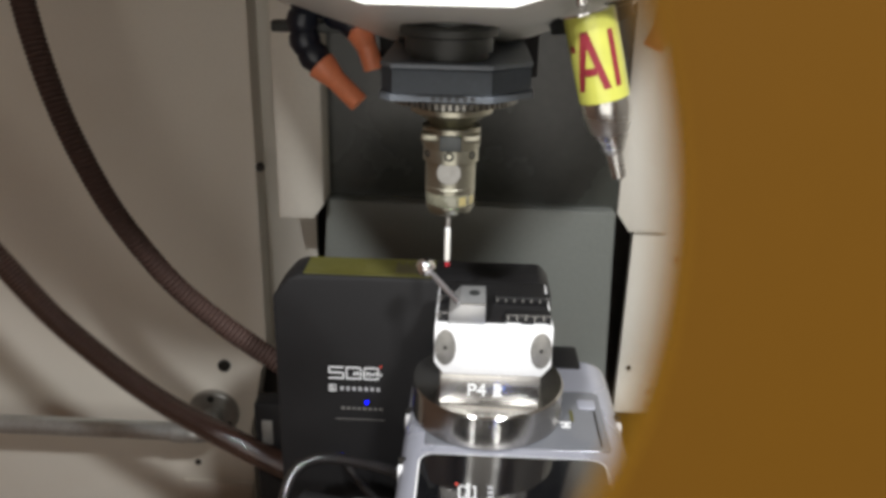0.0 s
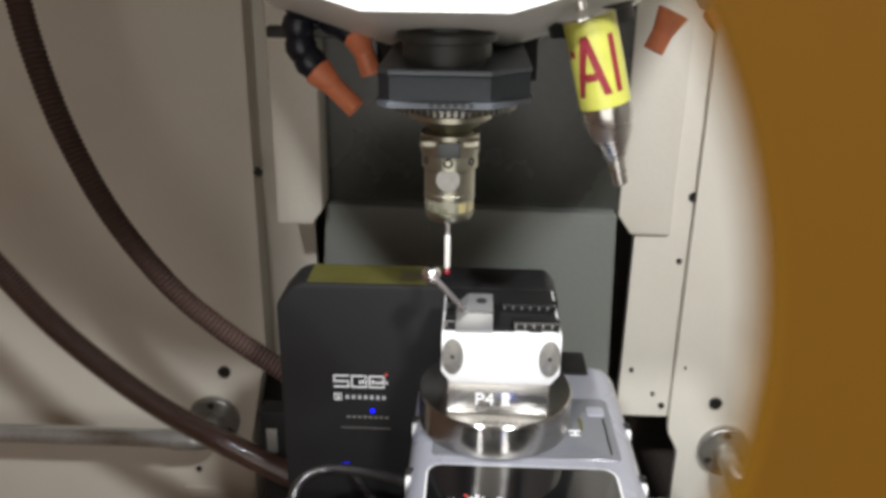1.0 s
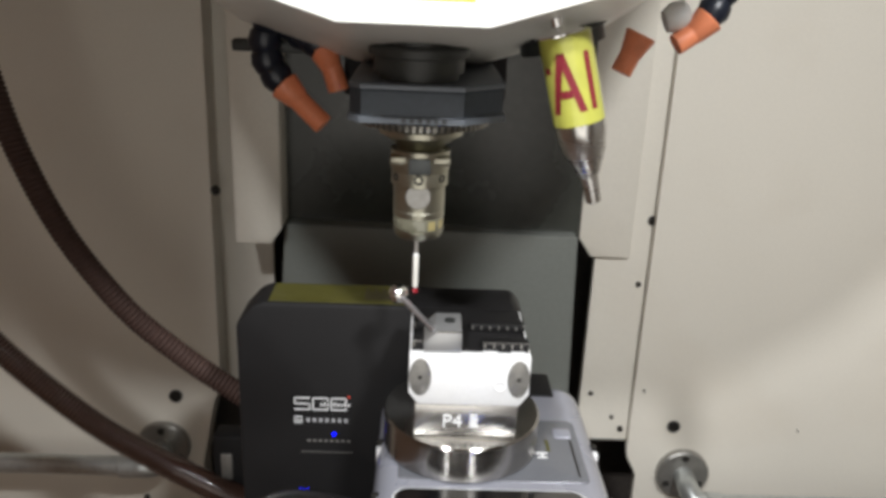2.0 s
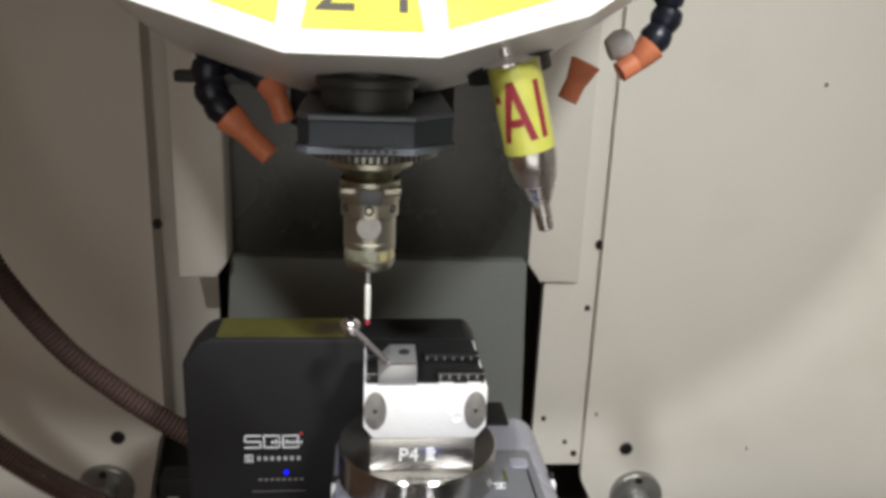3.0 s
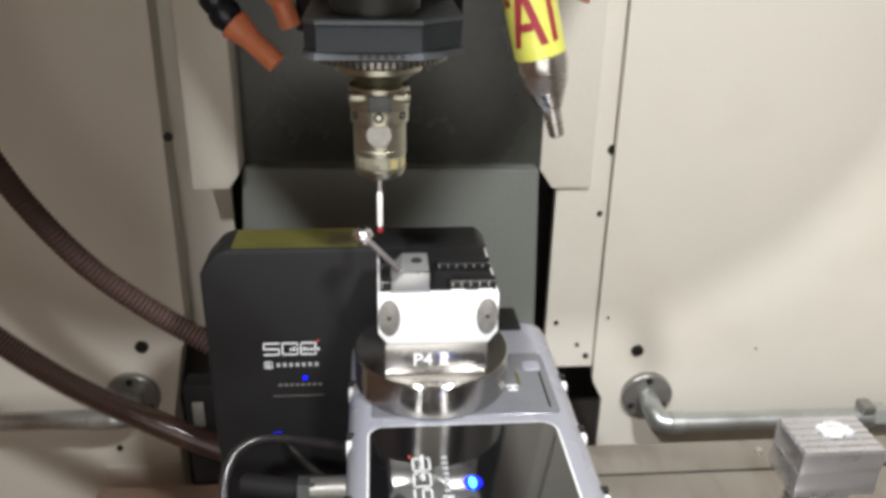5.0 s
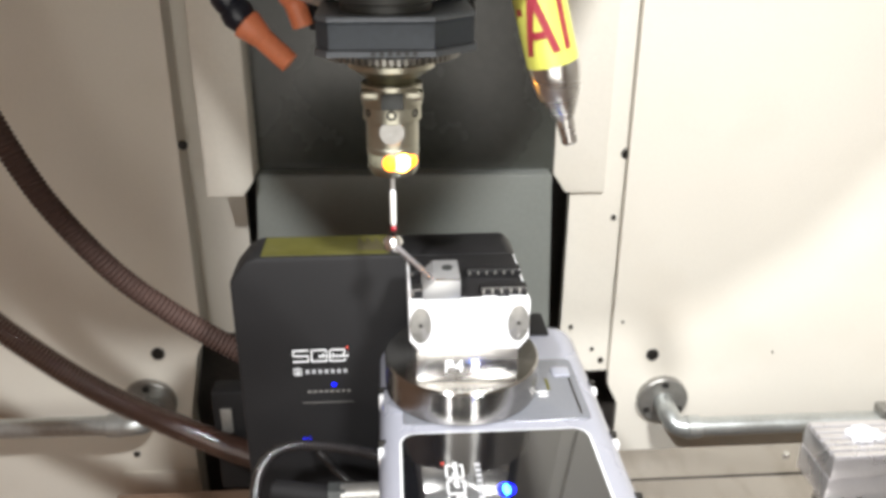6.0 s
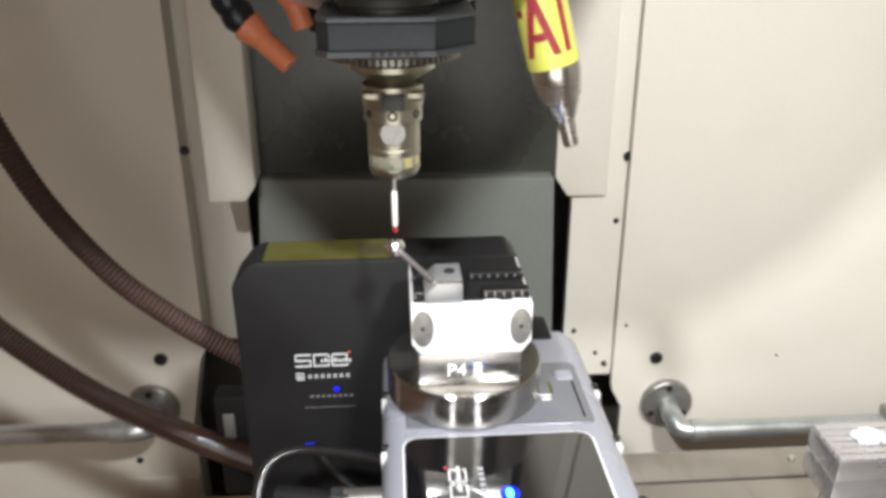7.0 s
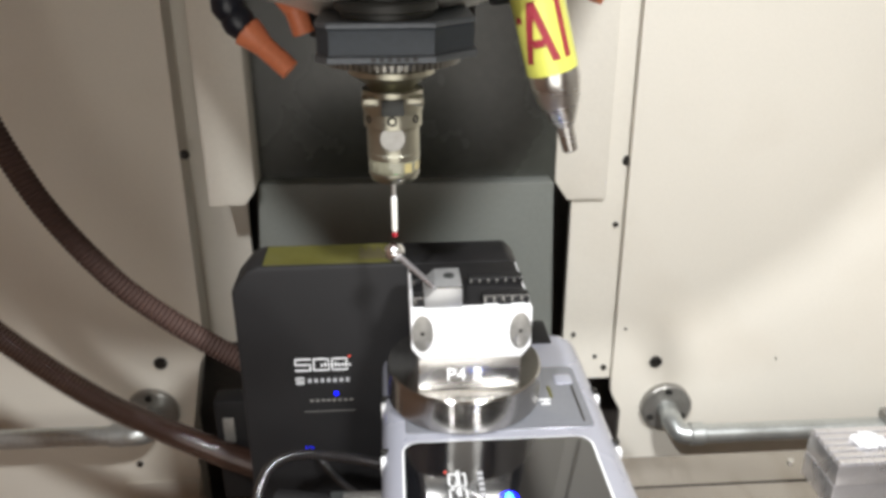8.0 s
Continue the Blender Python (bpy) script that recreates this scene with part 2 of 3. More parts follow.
def tube(points, r, step=0.01, ridge=0.0, pitch=3, segs=14, bm=None):
    """A hose along the points; with ridge, corrugated."""
    line = spline(points, step)
    own, rings = bmesh.new(), []
    side = None
    for i, c in enumerate(line):
        d = (line[min(i + 1, len(line) - 1)] - line[max(i - 1, 0)]).normalized()
        if side is None:
            side = d.orthogonal().normalized()
        side = (side - d * side.dot(d)).normalized()
        up = d.cross(side)
        rr = r + ridge * abs(math.sin(math.pi * i / pitch))
        rings.append([own.verts.new(c + rr * (side * math.cos(a) + up * math.sin(a))) for a in (2 * math.pi * k / segs for k in range(segs))])
    for a, b in zip(rings, rings[1:]):
        for i in range(segs):
            own.faces.new((a[i], a[(i + 1) % segs], b[(i + 1) % segs], b[i]))
    own.faces.new(rings[0])
    own.faces.new(rings[-1])
    return join(bm, own)


def lettering(name, text, size, material, parent, m, label=""):
    cu = bpy.data.curves.new("tmp", "FONT")
    cu.body, cu.size, cu.extrude = text, size, 0.0003
    tmp = bpy.data.objects.new("tmp", cu)
    scene.collection.objects.link(tmp)
    me = bpy.data.meshes.new_from_object(tmp.evaluated_get(bpy.context.evaluated_depsgraph_get()))
    bpy.data.objects.remove(tmp)
    me.materials.clear()
    me.materials.append(material)
    ob = new(name, me)
    ob.parent = parent
    ob.matrix_basis = m
    return tagged(ob, label)


# ---- enclosure ----
def enclosure():
    Y = 0.42
    # back panels beside the column, with the chamfered clearance at the foot
    right = [(0.318, 1.70), (0.322, -0.425), (0.324, -0.437), (0.340, -0.468), (0.340, -0.85), (1.0, -0.85), (1.0, 1.70)]
    solid("wall_back_right", prism(right, Y, Y + 0.010), CREAM, "cream painted sheet metal back wall", "wall", kind="structure")
    left = [(-0.272, 1.70), (-0.280, -0.34), (-0.290, -0.36), (-0.312, -0.47), (-0.312, -0.85), (-1.0, -0.85), (-1.0, 1.70)]
    solid("wall_back_left", prism(left, Y, Y + 0.045), CREAM, "cream painted sheet metal back wall", "wall", kind="structure")
    # backing sheet with the shade of the gaps put into its dark colour
    solid("gap_backing", box(-0.5, 0.5, 0.60, 0.62, -0.9, 1.70), GAPSHADE, "dark sheet for the shade behind the column covers", "wall", kind="structure")
    # strips between the wall panels and the column covers
    solid("column_strip_left", prism([(-0.300, 1.7), (-0.300, -0.35), (-0.207, -0.35), (-0.207, 1.7)], Y + 0.047, Y + 0.06), CREAM,
          "cream painted strip beside the column cover", "panel", kind="structure")
    solid("column_strip_right", prism([(0.345, 1.7), (0.345, -0.38), (0.325, -0.415), (0.246, -0.415), (0.246, 1.7)], Y + 0.012, Y + 0.027), CREAM,
          "cream painted strip beside the column cover", "panel", kind="structure")
    # raised side covers above
    solid("column_cover_left", prism([(-0.238, 1.7), (-0.238, -0.100), (-0.192, -0.100), (-0.178, -0.080), (-0.172, 1.7)], 0.375, Y + 0.01, 0.002),
          CREAM, "cream folded side cover of the column", "cover", kind="structure")
    solid("column_cover_right", prism([(0.2155, 1.7), (0.2195, -0.094), (0.238, -0.121), (0.292, -0.121), (0.292, 1.7)], 0.4245, Y + 0.0115, 0.001),
          CREAM, "cream folded side cover of the column", "cover", kind="structure")
    # way cover: dark upper part, grey lower sheet
    up = thing("column_way_cover", "black telescopic way cover on the column", "cover", kind="structure")
    part("upper_plate", box(-0.180, 0.2195, 0.4265, 0.45, -0.10, 1.7), DARK, up)
    low = prism([(-0.178, -0.080), (0.213, -0.086), (0.222, -0.34), (0.225, -0.9), (-0.195, -0.9), (-0.186, -0.2)], 0.400, 0.445, 0.003)
    part("lower_plate", low, GREYPAINT, up, "grey sheet metal cover, slightly scuffed")
    # unseen rest of the enclosure; wall tones set for the light they bounce
    solid("wall_left", box(-1.02, -1.0, -1.12, 0.44, -0.9, 1.7), BOUNCEWARM, "unseen side wall of the enclosure, brown to warm the bounced light", "wall", kind="structure")
    solid("wall_right", box(1.0, 1.02, -1.12, 0.44, -0.9, 1.7), DOORGREY, "warm grey painted side wall of the enclosure", "wall", kind="structure")
    # unseen door side, left open where the fill light stands
    for name, x0, x1, z0, z1 in (("wall_front_left", -1.02, -0.60, -0.9, 1.7), ("wall_front_right", 0.60, 1.02, -0.9, 1.7),
                                 ("wall_front_top", -0.60, 0.60, 0.60, 1.7), ("wall_front_bottom", -0.60, 0.60, -0.9, -0.48)):
        solid(name, box(x0, x1, -1.14, -1.12, z0, z1), BOUNCEWARM, "unseen door side of the enclosure, brown to warm the bounced light", "wall", kind="structure")
    solid("ceiling", box(-1.02, 1.02, -1.14, 0.62, 1.70, 1.72), DOORGREY, "warm grey painted enclosure roof", "ceiling", kind="structure")
    solid("floor", box(-1.02, 1.02, -1.14, 0.62, -0.92, -0.90), FLOORBR, "oily chip tray below the table", "floor", kind="structure")
    # service plate low on the left wall, and the brown way cover below it
    solid("wall_plate", prism([(-0.425, -0.600), (-0.316, -0.600), (-0.316, -0.563), (-0.425, -0.563)], 0.4145, 0.4195, 0.001), CREAM,
          "cream service plate low on the back wall", "plate", kind="structure")
    solid("way_cover", box(-0.388, -0.17, 0.10, 0.293, -0.56, -0.50, 0.004), FLOORBR, "brown oily way cover beside the table", "cover", kind="structure")
    solid("way_cover_support", box(-0.36, -0.19, 0.12, 0.27, -0.90, -0.561), FLOORBR, "brown oily bed casting", "casting", kind="structure")
    solid("bed", box(-0.15, 0.84, -0.34, 0.20, -0.90, -0.4905), FLOORBR, "oily cast machine bed under the table", "casting", kind="structure")



def screws():
    spots = [(0.320, -0.068, 0.007), (0.311, -0.162, 0.004), (0.261, -0.337, 0.0034), (0.336, -0.324, 0.0018), (0.296, -0.376, 0.003),
             (0.574, -0.384, 0.0012), (-0.272, -0.043, 0.0065), (0.311, -0.396, 0.0045), (0.60, 0.16, 0.002), (-0.40, -0.53, 0.005)]
    for x, z, r in spots:
        y = 0.432 if 0.24 < x < 0.3205 else 0.42
        solid("screw", lathe([(r, 0), (r, 0.002), (r * 0.7, 0.004), (0, 0.0042)], along((x, y, z), (x, y - 1, z)), 14), SCREW,
              "small dark screw head in the back wall", "screw", "screws in the back wall")
    for x, z in ((0.387, -0.382), (-0.345, -0.354)):
        ob = thing("plug", "round dark rubber plug in the back wall", "plug", "wall plugs", pose(x, 0.42, z))
        part("rim", lathe([(0.0095, 0), (0.0095, 0.003), (0.008, 0.004), (0.007, 0.002)], pose(0, 0, 0, 90), 28), SCREW, ob)
        part("cap", lathe([(0.0069, 0), (0.0069, 0.0025), (0, 0.0032)], pose(0, 0, 0, 90), 28), SCREW, ob)


def coolant_pipe(side):
    fx, fz, pz = (0.409, -0.460, -0.474) if side > 0 else (-0.367, -0.436, -0.434)
    ob = thing("coolant_pipe", "galvanised coolant pipe with a round wall flange and elbow", "pipe", "wall pipes")
    part("flange", lathe([(0.039, 0), (0.039, 0.010), (0.037, 0.012), (0, 0.012)], along((fx, 0.42, fz), (fx, 0.0, fz)), 40), FLANGE, ob)
    for a in (90, 210, 330):
        p = (fx + 0.029 * math.cos(radians(a)), 0.408, fz + 0.029 * math.sin(radians(a)))
        part("bolt", lathe([(0.0052, 0), (0.0052, 0.002), (0.003, 0.0005), (0, 0.0005)], along(p, (p[0], 0, p[2])), 14), SCREW, ob)
    s = side
    e = 0.020 if side > 0 else 0.022
    bend = [(fx + 0.004, 0.385, fz - 0.004), (fx + 0.004, 0.366, pz - 0.002), (fx - 0.012, 0.359, pz)]
    if side > 0:
        bend = [(fx + 0.001, 0.385, (fz * 2 + pz) / 3), (fx + 0.009, 0.366, pz), (fx + 0.026, 0.36, pz)]
    part("elbow", tube([(fx, 0.41, fz), *bend, (fx + (e + 0.008) * s, 0.36, pz)], 0.0155, 0.004), GALV, ob)
    part("collar", rod((fx + e * s, 0.36, pz), (fx + (e + 0.022) * s, 0.36, pz), 0.0168, lip=0.0015), GALV, ob)
    part("run", rod((fx + (e + 0.020) * s, 0.36, pz), (fx + 0.58 * s, 0.36, pz), 0.0140), GALV, ob)
    if side > 0:
        part("bracket", box(0.724, 0.742, 0.345, 0.372, -0.462, -0.448, 0.002), FLANGE, ob)
        part("union", rod((0.742, 0.36, -0.474), (0.765, 0.36, -0.474), 0.020, segs=6), GALV, ob)


# ---- hoses on the left ----
def hoses():
    a = solid("coolant_hose", tube([(-0.425, 0.2, 0.50), (-0.434, 0.2, 0.28), (-0.4295, 0.2, 0.188), (-0.4175, 0.2, 0.114), (-0.397, 0.2, 0.041), (-0.3615, 0.2, -0.040), (-0.309, 0.2, -0.117),
              (-0.258, 0.2, -0.167), (-0.200, 0.2, -0.212), (-0.14, 0.19, -0.245)], 0.0112, 0.0009, ridge=0.0020, pitch=6), RUBBER, "matt dark brown corrugated hose hanging in an arc", "hose")
    b = solid("corrugated_conduit", tube([(-0.62, 0.2, 0.08), (-0.555, 0.2, -0.03), (-0.5045, 0.2, -0.102), (-0.4525, 0.2, -0.172), (-0.392, 0.2, -0.234), (-0.336, 0.2, -0.281), (-0.270, 0.19, -0.314),
              (-0.193, 0.155, -0.326), (-0.128, 0.12, -0.325)], 0.0124, 0.00077, ridge=0.0028, pitch=6), RIDGE, "glossy black corrugated cable conduit", "hose")
    return [a, b]


# ---- machine table ----
def machine_table():
    ob = thing("machine_table", "machined steel T-slot table", "machine table")
    z = -0.40
    ys = [(0.161, 0.218), (0.04, 0.157), (-0.10, 0.026), (-0.24, -0.114), (-0.36, -0.254)]
    for y0, y1 in ys:
        part("table_land", box(-0.16, 0.86, y0, y1, z - 0.03, z, 0.0015), TABLE, ob)
    part("table_base", box(-0.16, 0.86, -0.36, 0.218, z - 0.09, z - 0.0305, 0.002), TABLE, ob)
    part("dowel", lathe([(0.004, 0), (0.004, 0.003), (0, 0.004)], pose(0.496, 0.194, z), 16), STEEL, ob)
    return ob


def clamp_block():
    ob = thing("clamp_block", "milled aluminium clamping block with a grooved top on the table", "clamp")
    x0, x1, y0, y1, zt = 0.472, 0.566, 0.062, 0.128, -0.300
    own = box(x0, x1, y0, y1, zt - 0.030, zt - 0.003, 0.001)
    for i in range(6):
        d = (y1 - y0) / 6
        part("rib", box(x0 + 0.001, x1 - 0.001, y0 + i * d + 0.001, y0 + (i + 1) * d - 0.0012, zt - 0.0032, zt, 0.0006, 1), ALU, ob)
    part("jaw", own, ALU, ob)
    part("jaw_lower", box(x0 - 0.001, x1 - 0.001, y0 + 0.0005, y1 - 0.0005, zt - 0.062, zt - 0.0302, 0.001), ALU, ob)
    part("stem", box(x0 + 0.022, x1 - 0.026, y0 + 0.004, y1 - 0.006, -0.3995, zt - 0.0625, 0.002), ALU, ob)
    return ob


def hot_spot():
    """A small heap of crumpled bright flakes, added for the hot spot on the block."""
    rng = random.Random(5)
    own = bmesh.new()
    for i in range(90):
        d, a = 0.019 * math.sqrt(rng.random()), rng.random() * 2 * math.pi
        c = Vector((0.525 + d * math.cos(a), 0.100 + 0.75 * d * math.sin(a), -0.2985 + 0.006 * (1 - d / 0.02) * rng.random()))
        m = Matrix.Translation(c) @ pose(0, 0, 0, rng.uniform(-25, 25), rng.uniform(-25, 25), rng.uniform(0, 180))
        bmesh.ops.create_cube(own, size=1.0, matrix=m @ Matrix.Diagonal((0.0075, 0.0042, 0.0008, 1)))
    return solid("hot_spot_heap", own, FLAKES, "small heap of bright flakes added for the hot spot on the clamping block", "metal chips", kind="stuff")


# ---- rotary table ----
def print_logo(parent, m):
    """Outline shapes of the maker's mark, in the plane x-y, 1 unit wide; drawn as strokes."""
    def bars(name, rects, material, label=""):
        own = None
        for x0, x1, y0, y1 in rects:
            own = box(x0, x1, y0, y1, 0, 0.0005, bm=own)
        part(name, own, material, parent, label, m)
    u = 0.001
    w = 1.25
    # three angular outline shapes
    first = [(0, 15.5, 13.6 - w, 13.6), (0, w, 6.2, 13.6), (0, 15.5, 6.2, 6.2 + w), (15.5 - w, 15.5, 0, 6.2 + w), (0, 15.5, 0, w)]
    bars("emblem", [(a * u, b * u, c * u, d * u) for a, b, c, d in first], PRINT, "white printed outline mark")
    for k in (17.5, 35):
        r = [(k, k + 15.5, 13.6 - w, 13.6), (k, k + w, 0, 13.6), (k, k + 15.5, 0, w), (k + 15.5 - w, k + 15.5, 0, 3.2), (k + 15.5 - w, k + 15.5, 9, 13.6)]
        bars("emblem", [(a * u, b * u, c * u, d * u) for a, b, c, d in r], PRINT)
    bars("print_line", [((25 + i * 3.3) * u, (26.9 + i * 3.3) * u, 4.6 * u, (7.4 + (i % 3 == 1) * 1.2) * u) for i in range(9)], PRINT)
    bars("red_dot", [(51.5 * u, 53.4 * u, 14.2 * u, 16.1 * u)], PRINTRED)
    # framed sign and a word drawn as bars
    sq = [(0, 7.5, -14.6, -13.8), (0, 7.5, -7.9, -7.1), (0, 0.8, -14.6, -7.1), (6.7, 7.5, -14.6, -7.1), (2.4, 3.3, -13, -8.8), (4.2, 5.2, -13, -10)]
    bars("square_sign", [(a * u, b * u, c * u, d * u) for a, b, c, d in sq], PRINT)
    for i in range(7):
        bars("word_bar", [((11.5 + i * 6.1) * u, (14.8 + i * 6.1) * u, -13.0 * u, -9.0 * u)], PRINTGREY)


def rotary_table():
    ob = thing("rotary_table", "black and silver motorised rotary table with a glossy display panel", "rotary table")
    # motor housing behind, with chamfered shoulders
    out = [(-0.153, -0.40), (-0.153, -0.070), (-0.136, -0.050), (-0.126, -0.046), (0.106, -0.046), (0.116, -0.058), (0.118, -0.40)]
    hs = part("motor_housing", prism(out, 0.06, 0.112, 0.004), BLACK, ob, "matt black cast housing")
    part("rear_housing", prism([(-0.13, -0.40), (-0.13, -0.09), (0.11, -0.09), (0.11, -0.40)], 0.113, 0.20, 0.006), BLACK, ob)
    part("strip_label", box(-0.122, 0.004, 0.0635, 0.106, -0.0465, -0.0452), YTAPE, ob, "yellow printed adhesive strip")
    own = None
    for i in range(14):
        own = box(-0.034 + i * 0.0026, -0.0324 + i * 0.0026, 0.070, 0.100 - (i % 3) * 0.006, -0.0452, -0.0449, bm=own)
    part("strip_print", own, INK, ob)
    print_logo(ob, Matrix.Translation((-0.100, 0.0598, -0.1575)) @ pose(0, 0, 0, 90))
    part("status_led", lathe([(0.0020, 0), (0.0015, 0.001), (0, 0.0013)], along((-0.062, 0.0598, -0.184), (-0.062, -1, -0.184)), 16), BLUELED, ob, "small blue status light")
    own = None
    for i in range(8):
        own = box(-0.088 + i * 0.0055, -0.0845 + i * 0.0055, 0.0594, 0.0599, -0.1925, -0.1905, bm=own)
    part("print_line", own, FLANGE, ob)
    # display frame: thin line round the printed field
    part("field_line", box(-0.094, -0.044, 0.0594, 0.0599, -0.2045, -0.204), FLANGE, ob)
    own = None
    for i in range(3):
        own = box(-0.096 + i * 0.0034, -0.0952 + i * 0.0034, 0.0594, 0.0599, -0.2478, -0.2470, bm=own)
    part("lower_led", own, BLUELED, ob)
    # black block added to darken the shaded gap; it also carries the plate
    part("gap_filler", box(-0.212, -0.154, 0.171, 0.199, -0.399, -0.262, 0.003), BLACK, ob)
    part("side_plate", box(-0.203, -0.190, 0.168, 0.1708, -0.316, -0.283, 0.001), FLANGE, ob, "small grey plate in the gap beside the housing")
    # foot under the housing
    part("foot", box(-0.16, 0.16, -0.22, 0.20, -0.3995, -0.375, 0.002), BLACK, ob)
    # silver body towards the operator
    zt = -0.140
    body = slab(rounded(-0.016, 0.179, -0.33, 0.099, 0.026), -0.40, zt, 0.022, None, 6)
    part("body", body, BODY, ob, "silver-grey lacquered body with rounded shoulders")
    part("end_cap", box(0.1185, 0.151, 0.066, 0.1115, -0.30, -0.1375, 0.003), BLACK, ob)
    part("deck", slab(rounded(0.004, 0.161, -0.074, 0.021, 0.006), zt - 0.004, zt + 0.0012, 0.001), BODYDARK, ob, "darker grey deck plate")
    part("bezel", slab(rounded(0.0005, 0.1545, -0.3165, -0.0845, 0.0135), zt - 0.004, zt + 0.0006, 0.0004), SATIN, ob, "thin bright rim of the panel")
    part("display", slab(rounded(0.002, 0.153, -0.315, -0.086, 0.012), zt - 0.004, zt + 0.0014, 0.001), GLOSS, ob, "glossy black glass panel")
    print_logo(ob, Matrix.Translation((0.048, -0.178, zt + 0.0015)) @ pose(0, 0, 0, 0, 0, 90))
    # blue disc is widened to the light's halo, the core stretched to its flare
    part("status_led", lathe([(0.0072, 0), (0.0066, 0.0010), (0, 0.0014)], pose(0.0775, -0.157, zt + 0.0012), 20), BLUELED, ob, "bright blue status light")
    part("led_core", lathe([(0.0030, 0), (0.0026, 0.0006), (0, 0.0008)], pose(0.0775, -0.1585, zt + 0.0027) @ Matrix.Diagonal((0.9, 1.9, 1, 1)), 20), BLUECORE, ob)
    # slots and fastening tabs on both flanks
    for x, s in ((0.1770, 1), (-0.0140, -1)):
        for y in (-0.008, -0.085, -0.16):
            part("tab", box(min(x + 0.0024 * s, x - 0.006 * s), max(x + 0.0024 * s, x - 0.006 * s), y - 0.009, y - 0.002, -0.166, -0.150, 0.001), SATIN, ob)
            part("slot", box(min(x + 0.0022 * s, x - 0.004 * s), max(x + 0.0022 * s, x - 0.004 * s), y, y + 0.004, -0.158, -0.147, 0.0005), SCREW, ob)
    # engraved scale on the deck
    part("mark", box(0.121, 0.131, -0.034, -0.032, zt + 0.0012, zt + 0.0016), PRINT, ob)
    part("mark", box(0.122, 0.130, -0.040, -0.038, zt + 0.0012, zt + 0.0016), PRINT, ob)
    part("mark", box(0.1255, 0.1275, -0.038, -0.034, zt + 0.0012, zt + 0.0016), PRINT, ob)
    part("tape_mark", box(0.131, 0.134, -0.030, -0.012, zt + 0.0012, zt + 0.0015), YTAPE, ob)
    part("groove", box(0.1525, 0.1545, -0.066, -0.012, zt + 0.0012, zt + 0.0014), SCREW, ob)
    # lighter pad painted in as the glint on the deck
    part("deck_glint", slab(rounded(0.140, 0.156, -0.009, 0.006, 0.003), zt, zt + 0.0022, 0.0006), BODY, ob)
    # face plate
    cx, cy = 0.0565, -0.013
    part("face_plate", lathe([(0.0655, 0), (0.067, 0.0015), (0.067, 0.030), (0.0655, 0.0315), (0.03, 0.0315)], None, 96), DISC, ob, "turned dark steel face plate", pose(cx, cy, -0.1386))
    # connectors at the side of the body
    part("connector", rod((-0.055, -0.02, -0.255), (-0.018, -0.02, -0.255), 0.012, lip=0.001), FLANGE, ob)
    part("connector_nut", rod((-0.066, -0.02, -0.255), (-0.050, -0.02, -0.255), 0.013, segs=6), SPINDDARK, ob)
    part("plug_body", rod((-0.12, 0.0, -0.262), (-0.064, -0.02, -0.256), 0.011, lip=0.003), BLACK, ob)
    return ob


def cable():
    pts = [(-0.012, 0.0, -0.228), (-0.040, 0.0, -0.219), (-0.075, 0.0, -0.2115), (-0.100, 0.0, -0.2115), (-0.117, 0.0, -0.219),
           (-0.129, 0.0, -0.236), (-0.137, 0.0, -0.265), (-0.140, 0.0, -0.32), (-0.139, 0.0, -0.393)]
    return solid("signal_cable", tube(pts, 0.0042, 0.00056, ridge=0.0016, pitch=6, segs=14), CABLE, "thin black corrugated cable looping out of the rotary table", "cable")


def rear_cable():
    pts = [(-0.0165, 0.030, -0.300), (-0.045, 0.035, -0.288), (-0.070, 0.045, -0.268), (-0.085, 0.0585, -0.255)]
    return solid("sensor_cable", tube(pts, 0.0036, 0.00056, ridge=0.0014, pitch=6, segs=12), CABLE, "short black corrugated cable between body and housing", "cable")


